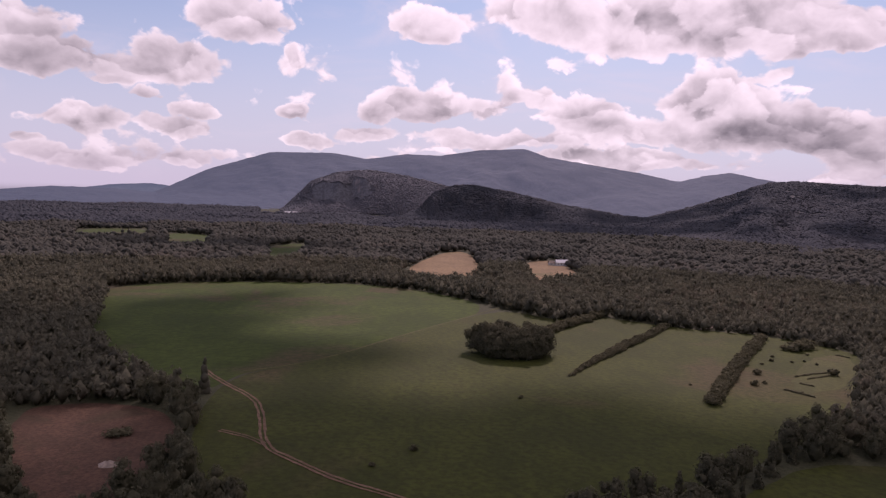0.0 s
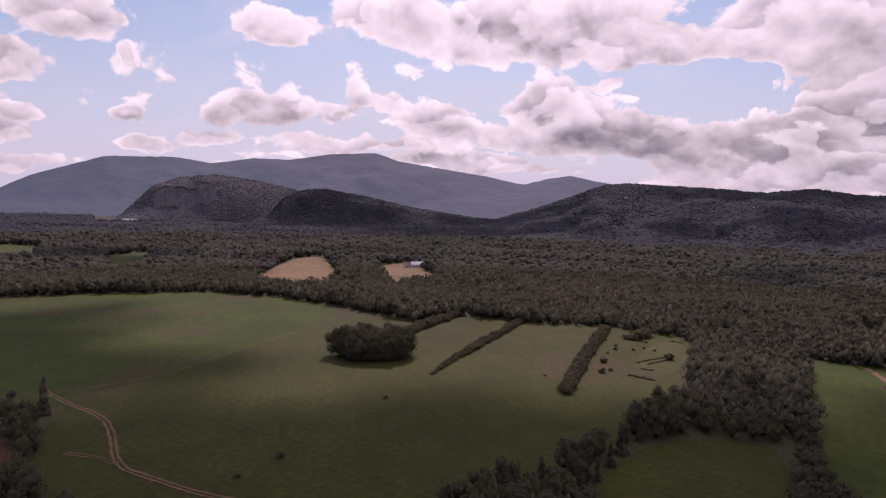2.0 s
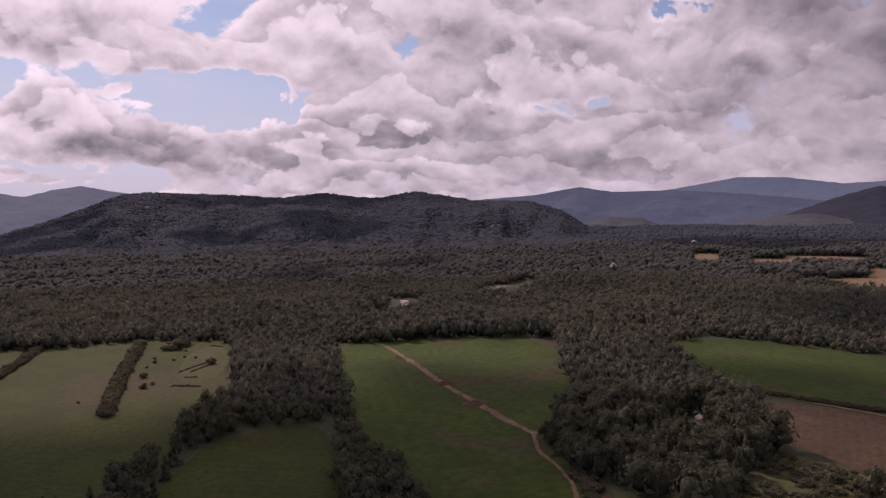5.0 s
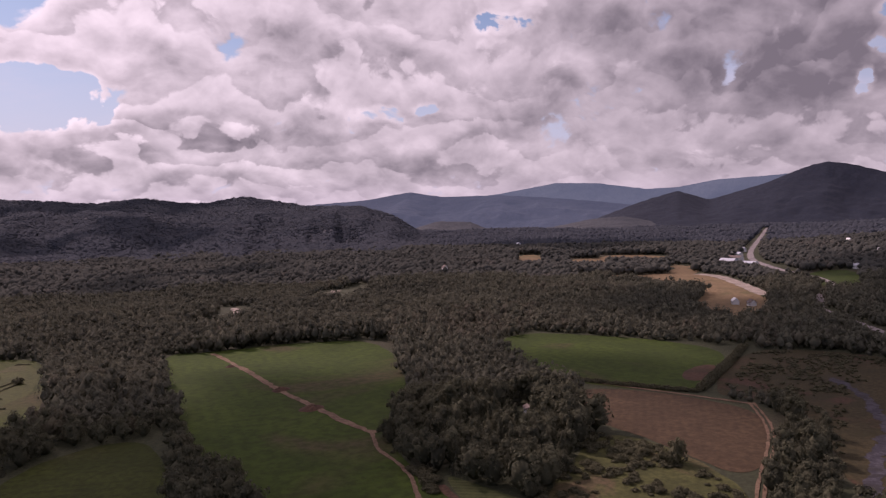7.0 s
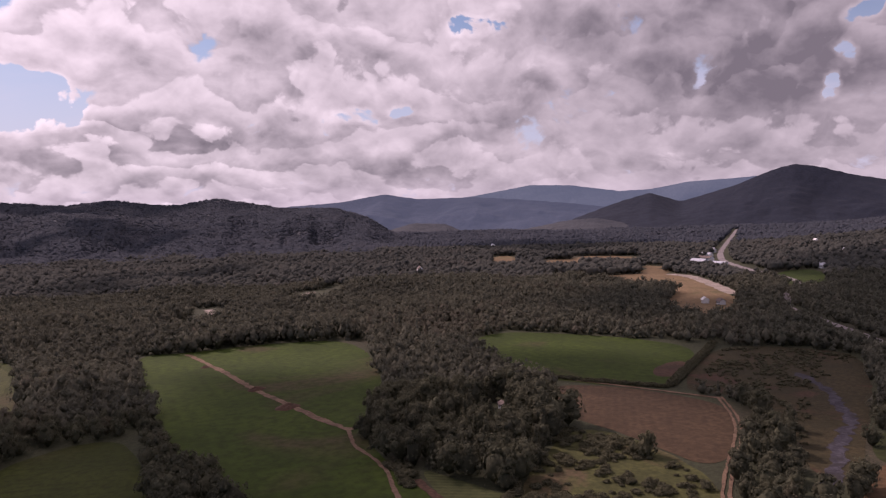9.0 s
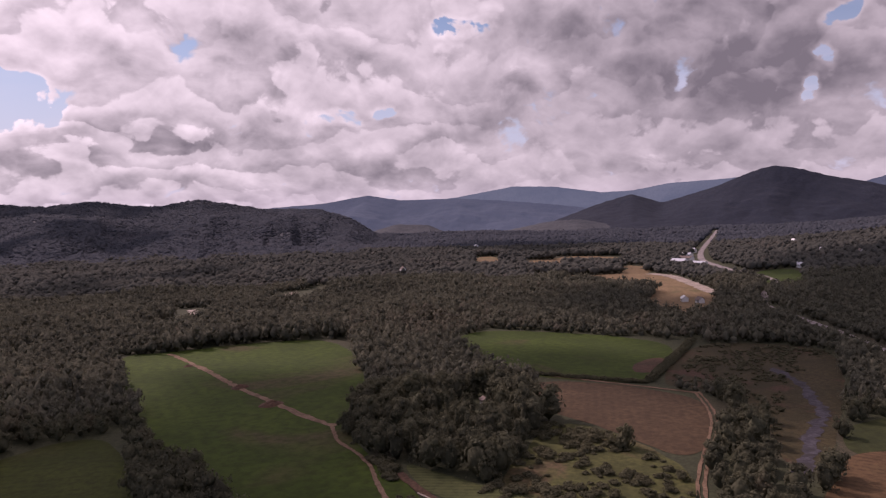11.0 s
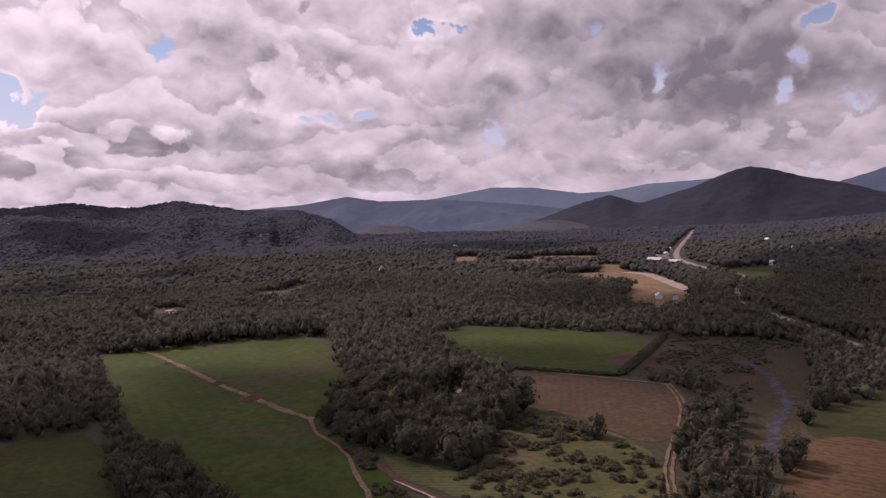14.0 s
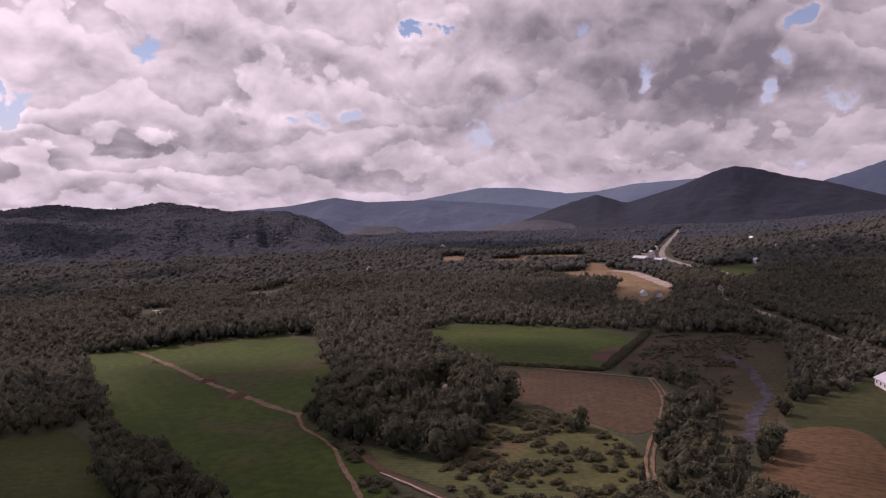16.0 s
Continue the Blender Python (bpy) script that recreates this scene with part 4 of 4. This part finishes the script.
def hedge(points, label, wide, thin_from=1.0):
    root = new("hedge")
    root.location = (*points[0], 0)
    tagged(root, label, "hedge", "hedges across the pasture")
    line = rounded(points, False, 3)
    along = np.concatenate([[0], np.cumsum(np.linalg.norm(np.diff(line, axis=0), axis=1))])
    for s in np.arange(0, along[-1], wide * 0.36):
        x, y = np.interp(s, along, line[:, 0]), np.interp(s, along, line[:, 1])
        k = min(1.0, 0.35 + s / along[-1] / thin_from) if thin_from < 1 else 1.0
        b = new("bush", SHRUB_MESHES[rng.integers(0, 5)])
        b.parent = root
        w = wide * k * rng.uniform(0.8, 1.15)
        b.matrix_basis = Matrix.LocRotScale((x - points[0][0] + rng.normal(0, 0.5), y - points[0][1], 0), Euler((0, 0, rng.uniform(0, 6.28))), (w, w, w * rng.uniform(0.7, 1.0)))


hedge([(65, 442), (75, 460), (87, 476), (101, 496), (115, 516)], "short dense green hedge running to the wood", 6.0)
hedge([(63, 340), (77, 367), (89, 384), (103, 408), (124, 438), (150, 480)], "hedge thinning out to small bushes in the pasture", 4.4, 0.55)
hedge([(115, 301), (135, 338), (155, 374), (176, 410), (200, 450)], "tall straight hedge dividing the pasture", 5.2)

hedge([(323, 140), (313, 105), (315, 58)], "low dark hedge between green and brown fields", 2.4)
hedge([(318, 57), (345, 56), (400, 54), (430, 54)], "low hedge between a green field and scrub", 3.6)

GROVE_KINDS = [ob for ob in scene.objects if ob.name.startswith("tree") and ob.parent is None][:6]
spots = []
while len(spots) < 46:
    a, k = rng.uniform(0, 6.28), math.sqrt(rng.uniform(0, 1))
    spot = (39 + 17.5 * k * math.cos(a), 384 + 13 * k * math.sin(a))
    if all(math.hypot(spot[0] - q[0], spot[1] - q[1]) > 2.6 for q in spots):
        spots.append(spot)
for x, y in spots:
    t = copy_thing(GROVE_KINDS[rng.integers(0, 6)], Matrix())
    s = rng.uniform(1.15, 1.4)
    t.matrix_basis = Matrix.LocRotScale((x, y, -3.2), Euler((0, 0, rng.uniform(0, 6.28))), (s * 0.9, s * 0.9, s))
    tagged(t, "leafy tree in a dense round grove", "tree", "trees of the round grove")

for x, y, s in ((203, 144, 0.62), (199, 140, 0.5), (193, 133, 0.34)):
    t = copy_thing(GROVE_KINDS[0], Matrix())
    t.matrix_basis = Matrix.LocRotScale((x, y, -0.6), Euler((0, 0, 6 * s)), (s * 0.8, s * 0.8, s))
    tagged(t, "rounded dark tree standing alone at a path bend", "tree", "trees at the path bend")


def shrub(x, y, wide, high, label, group=""):
    ob = new("shrub", SHRUB_MESHES[rng.integers(0, 5)])
    settle(ob, x, y, wide, high)
    return tagged(ob, label, "shrub", group)


for x, y, w in [(147, 335, 4), (157, 356, 4.2), (153, 338, 2.5), (178, 387, 2.5), (169, 378, 2), (188, 385, 2), (196, 388, 1.8), (196, 359, 5.5), (206, 405, 2), (199, 381, 2),
                (116, 331, 1.6), (-7, 235, 3), (35, 300, 2.4), (-19, 220, 2.2), (183, 397, 2.2), (174, 401, 1.6)]:
    w *= 0.75
    shrub(x, y, w, w * rng.uniform(0.8, 1.2), "small dark bush alone in the pasture", "bushes in the pasture")
for x, y, w in [(53, 537, 10), (61, 535, 8), (77, 528, 10), (84, 524, 9), (204, 417, 9), (211, 422, 9), (217, 427, 9)]:
    shrub(x, y, w, w * 0.7, "large rounded bush at the wood edge", "bushes at the wood edge")
shrub(221, 47, 6, 9, "tall dark bush above the rough pasture")
shrub(-106, 241, 7, 2.5, "low green bush on the bare soil")


def scatter(poly, count, low, high, label, group="", joined=""):
    """Shrubs in loose clumps over a patch of ground: each its own thing, or all in one object of that name."""
    poly = np.array(poly, float)
    lo, hi = poly.min(0), poly.max(0)
    spots = []
    while len(spots) < count:
        x, y = rng.uniform(lo, hi)
        clump = noise.noise((x * 0.06, y * 0.06, 5.0))
        if inside(np.array([x]), np.array([y]), poly)[0] and clump > -0.12 + 0.25 * rng.uniform(-1, 1):
            spots.append((x, y, rng.uniform(low, high) * (0.7 + 0.6 * max(clump, 0))))
    if joined:
        s = np.array(spots)
        spread([(v - [0, 0, 0.16], f) for v, f in [crown(4, 22, 0.11, squat=0.6) for _ in range(6)]], np.column_stack([s[:, :2], 0 * s[:, 0]]), s[:, 2] * 0.7, s[:, 2], joined, M_SHRUB, label, "scrub")
        return
    for x, y, w in spots:
        shrub(x, y, w, w * rng.uniform(0.55, 0.85), label, group)


scatter([(160, 74), (239, 80), (236, 56), (205, 25), (180, 19), (124, 22), (133, 49)], 290, 1.6, 4.4, "rounded grey-green shrub in rough pasture", "shrubs of the rough pasture")
scatter([(420, 47), (429, 12), (418, -20), (333, 2), (250, 1), (299, 10), (318, 48)], 520, 1.0, 3.4, "low reddish green scrub along the creek", joined="scrub")
scatter([(197, 143), (185, 121), (177, 106), (163, 101), (154, 84), (146, 74), (120, 50), (124, 66), (144, 86), (160, 101), (175, 113)], 75, 1.6, 4.2, "weedy bush beside the dirt track", "bushes beside the track")


def windrow(a, b, wide=1.3):
    """A low ragged bank of cut brush."""
    n = max(4, int(math.dist(a, b) / 0.6))
    a, b = Vector(a), Vector(b)
    side = (b - a).orthogonal().normalized()
    V = []
    for i in range(n):
        c = a.lerp(b, i / (n - 1)) + side * rng.normal(0, 0.15)
        for k, h in ((-1, 0), (-0.7, 0.6), (0, 1), (0.7, 0.6), (1, 0)):
            w, u = wide * rng.uniform(0.4, 0.75), rng.uniform(0.5, 1.1) * (0.2 if i in (0, n - 1) else 1)
            V.append((*(c + side * k * w), h * u + 0.05))
    ob = new("brush_bank", mesh_of("brush_bank", V, grid_faces(n, 5), M_SHRUB, True, np.full(len(V), 0.35)))
    tagged(ob, "low dark row of brush across dry grass", "brush", "brush rows in the dry corner")


for a, b in [((180, 357), (201, 366)), ((178, 349), (197, 359)), ((174, 353), (184, 358)), ((170, 340), (175, 335)), ((159, 325), (166, 316)), ((157, 328), (164, 322)), ((223, 408), (228, 401))]:
    windrow(a, b, 0.9 if a[0] > 155 else 0.45)
field("field_dry_corner", [(197, 393), (234, 413), (204, 350), (167, 317), (159, 328)], M_DRY, "dry tan corner of the pasture", 0.16, 2.5, False)


# ---- earth mounds on the dirt strip ----
def mound(x, y, r, high, label, mat=M_SOIL, group="earth mounds on the dirt strip"):
    n, rings = 28, 9
    V = []
    for i in range(rings):
        for j in range(n):
            a, k = j * 2 * math.pi / n, i / (rings - 1)
            lump = 1 + 0.25 * noise.noise((x + math.cos(a) * 1.4, y + math.sin(a) * 1.4, 0.0))
            z = high * max(0.0, 1 - k * k) ** 1.3 * (0.8 + 0.7 * noise.noise((x + k * math.cos(a) * 3, y + k * math.sin(a) * 3, 2.0)))
            V.append((k * r * lump * math.cos(a), k * r * lump * math.sin(a) * 0.8, z + 0.3 * (1 - k)))
    f = []
    for i in range(rings - 1):
        for j in range(n):
            f.append((i * n + j, i * n + (j + 1) % n, (i + 1) * n + (j + 1) % n, (i + 1) * n + j))
    ob = new("earth_mound", mesh_of("earth_mound", V, np.array(f)[:, ::-1], mat, True))
    ob.location = (x, y, 0.12)
    tagged(ob, label, "earth mound", group)


mound(270, 290, 3, 0.8, "small heap of brown earth on a dirt strip")
mound(242, 229, 4.6, 1.2, "heap of brown earth on a dirt strip")
mound(223, 195, 6, 1.3, "wide heap of dug brown earth on a dirt strip")


# ---- buildings ----
M_WHITE, _t, _p = material("white_boards", 0.6)
_t.links.new(mixed(_t, fractal(_t, place(_t), 0.8, 4), (0.62, 0.6, 0.58), (0.8, 0.78, 0.76)), _p.inputs["Base Color"])
M_ROOF, _t, _p = material("pale_metal_roof", 0.45)
_t.links.new(mixed(_t, fractal(_t, place(_t), 0.5, 4), (0.42, 0.43, 0.47), (0.58, 0.58, 0.62)), _p.inputs["Base Color"])
M_DARKROOF, _t, _p = material("brown_shingles", 0.8)
_t.links.new(mixed(_t, fractal(_t, place(_t), 0.9, 4), (0.12, 0.09, 0.08), (0.2, 0.15, 0.13)), _p.inputs["Base Color"])
M_PANE, _t, _p = material("dark_window_glass", 0.1)
_p.inputs["Base Color"].default_value = (0.03, 0.035, 0.04, 1)


def part(name, bm, mat, parent, label=""):
    me = bpy.data.meshes.new(name)
    bm.to_mesh(me)
    bm.free()
    me.materials.append(mat)
    ob = new(name, me)
    ob.parent = parent
    if label:
        tagged(ob, label)
    return ob


def block(x0, y0, z0, x1, y1, z1):
    bm = bmesh.new()
    bmesh.ops.create_cube(bm, size=1, matrix=Matrix.LocRotScale(((x0 + x1) / 2, (y0 + y1) / 2, (z0 + z1) / 2), None, (x1 - x0, y1 - y0, z1 - z0)))
    return bm


def house(x, y, turn, long, wide, high, peak, roof_mat, label, category="house", windows=4):
    """A gabled building: walls, two roof slopes, door, windows on both long sides."""
    root = new(category.replace(" ", "_"))
    root.matrix_basis = pose(x, y, float(rise(x, y)), 0, 0, turn)
    tagged(root, label, category)
    hl, hw = long / 2, wide / 2
    bm = bmesh.new()
    low = [bm.verts.new((sx * hl, sy * hw, 0)) for sx, sy in ((-1, -1), (1, -1), (1, 1), (-1, 1))]
    top = [bm.verts.new((v.co.x, v.co.y, high)) for v in low]
    g0, g1 = bm.verts.new((-hl, 0, high + peak)), bm.verts.new((hl, 0, high + peak))
    bm.faces.new((low[0], low[1], top[1], top[0]))
    bm.faces.new((low[2], low[3], top[3], top[2]))
    bm.faces.new((low[1], low[2], top[2], g1, top[1]))
    bm.faces.new((low[3], low[0], top[0], g0, top[3]))
    part("wall", bm, M_WHITE, root)
    for s in (-1, 1):
        bm = bmesh.new()
        over = 0.5
        e = (hw + over) * s
        drop = high - peak * over / hw
        pts = [(-hl - over, 0, high + peak), (hl + over, 0, high + peak), (hl + over, e, drop), (-hl - over, e, drop)]
        a = [bm.verts.new((px, py, pz + 0.05)) for px, py, pz in pts]
        b = [bm.verts.new((px, py, pz + 0.27)) for px, py, pz in pts]
        bm.faces.new(a)
        bm.faces.new(b)
        for i in range(4):
            bm.faces.new((a[i], a[(i + 1) % 4], b[(i + 1) % 4], b[i]))
        bmesh.ops.recalc_face_normals(bm, faces=bm.faces)
        part("roof", bm, roof_mat, root)
    for s in (-1, 1):
        for i in range(windows):
            cx = -hl + long * (i + 0.5) / windows
            w = part("window", block(cx - 0.6, s * hw - 0.06, high * 0.35, cx + 0.6, s * hw + 0.06, high * 0.8), M_WHITE, root)
            part("pane", block(cx - 0.5, s * hw - 0.09, high * 0.4, cx + 0.5, s * hw + 0.09, high * 0.75), M_PANE, w)
    part("door", block(hl - 0.05, -0.5, 0, hl + 0.08, 0.5, 2.05), M_DARKROOF, root)
    return root


house(302, -62, 15, 34, 10, 3.2, 2.4, M_ROOF, "long low white shed with a pale metal roof beside grass", "shed", 9)
house(145, 877, 10, 16, 9, 4, 3, M_ROOF, "white farmhouse with a pale roof in a dry clearing")
house(134, 879, 10, 9, 7, 3, 2, M_DARKROOF, "small brown-roofed barn beside a farmhouse", "barn", 2)
house(1010, 149, 60, 22, 12, 5, 3, M_ROOF, "large white roadside building with a pale roof")
house(986, 120, 60, 18, 9, 4, 2, M_ROOF, "low white roadside building")
house(615, 85, 20, 7, 5, 3, 2, M_WHITE, "small white house among trees")
house(609, 72, 35, 6, 5, 3, 2, M_DARKROOF, "small white house behind a wood")
house(298, 1077, 0, 14, 8, 5, 3, M_ROOF, "white house far in the woods")
house(-428, 2086, 20, 34, 14, 7, 4, M_ROOF, "long white lodge below a granite cliff", "lodge", 10)
house(255, 111, 40, 4, 3, 2.2, 0.8, M_DARKROOF, "small brown-roofed hut in a gap of the grove", "hut", 1)
house(1075, 150, 62, 20, 11, 4.5, 2.5, M_DARKROOF, "tan roadside building with a brown roof")
house(1150, 160, 60, 18, 10, 4.5, 2.5, M_ROOF, "white roadside house with a pale roof")
house(1255, 168, 60, 16, 9, 5, 3, M_ROOF, "white house beside the straight road")
house(1353, 16, 20, 14, 8, 6, 4, M_WHITE, "white house on a wooded slope")
house(1081, -24, 35, 10, 6, 6, 3, M_ROOF, "pale house among trees on a slope")
house(984, -62, 10, 14, 8, 7, 4, M_DARKROOF, "brown-roofed house among trees on a slope")
house(920, 2, 30, 10, 6, 4, 2.5, M_ROOF, "pale-roofed house behind a green clearing")
house(804, 460, 40, 12, 6, 8, 3, M_DARKROOF, "tan house standing out of the valley woods")
house(1352, 599, 30, 34, 10, 8, 4, M_ROOF, "long pale building in far woods", "barn", 6)
mound(-97, 214, 3.2, 1.2, "pale heap of gravel beside bare soil", M_SAND, "")
way("track_gap", [(172, 476), (178, 482), (186, 492)], 3.5, M_SAND, "pale gap in the wood edge", 0.2, 0)
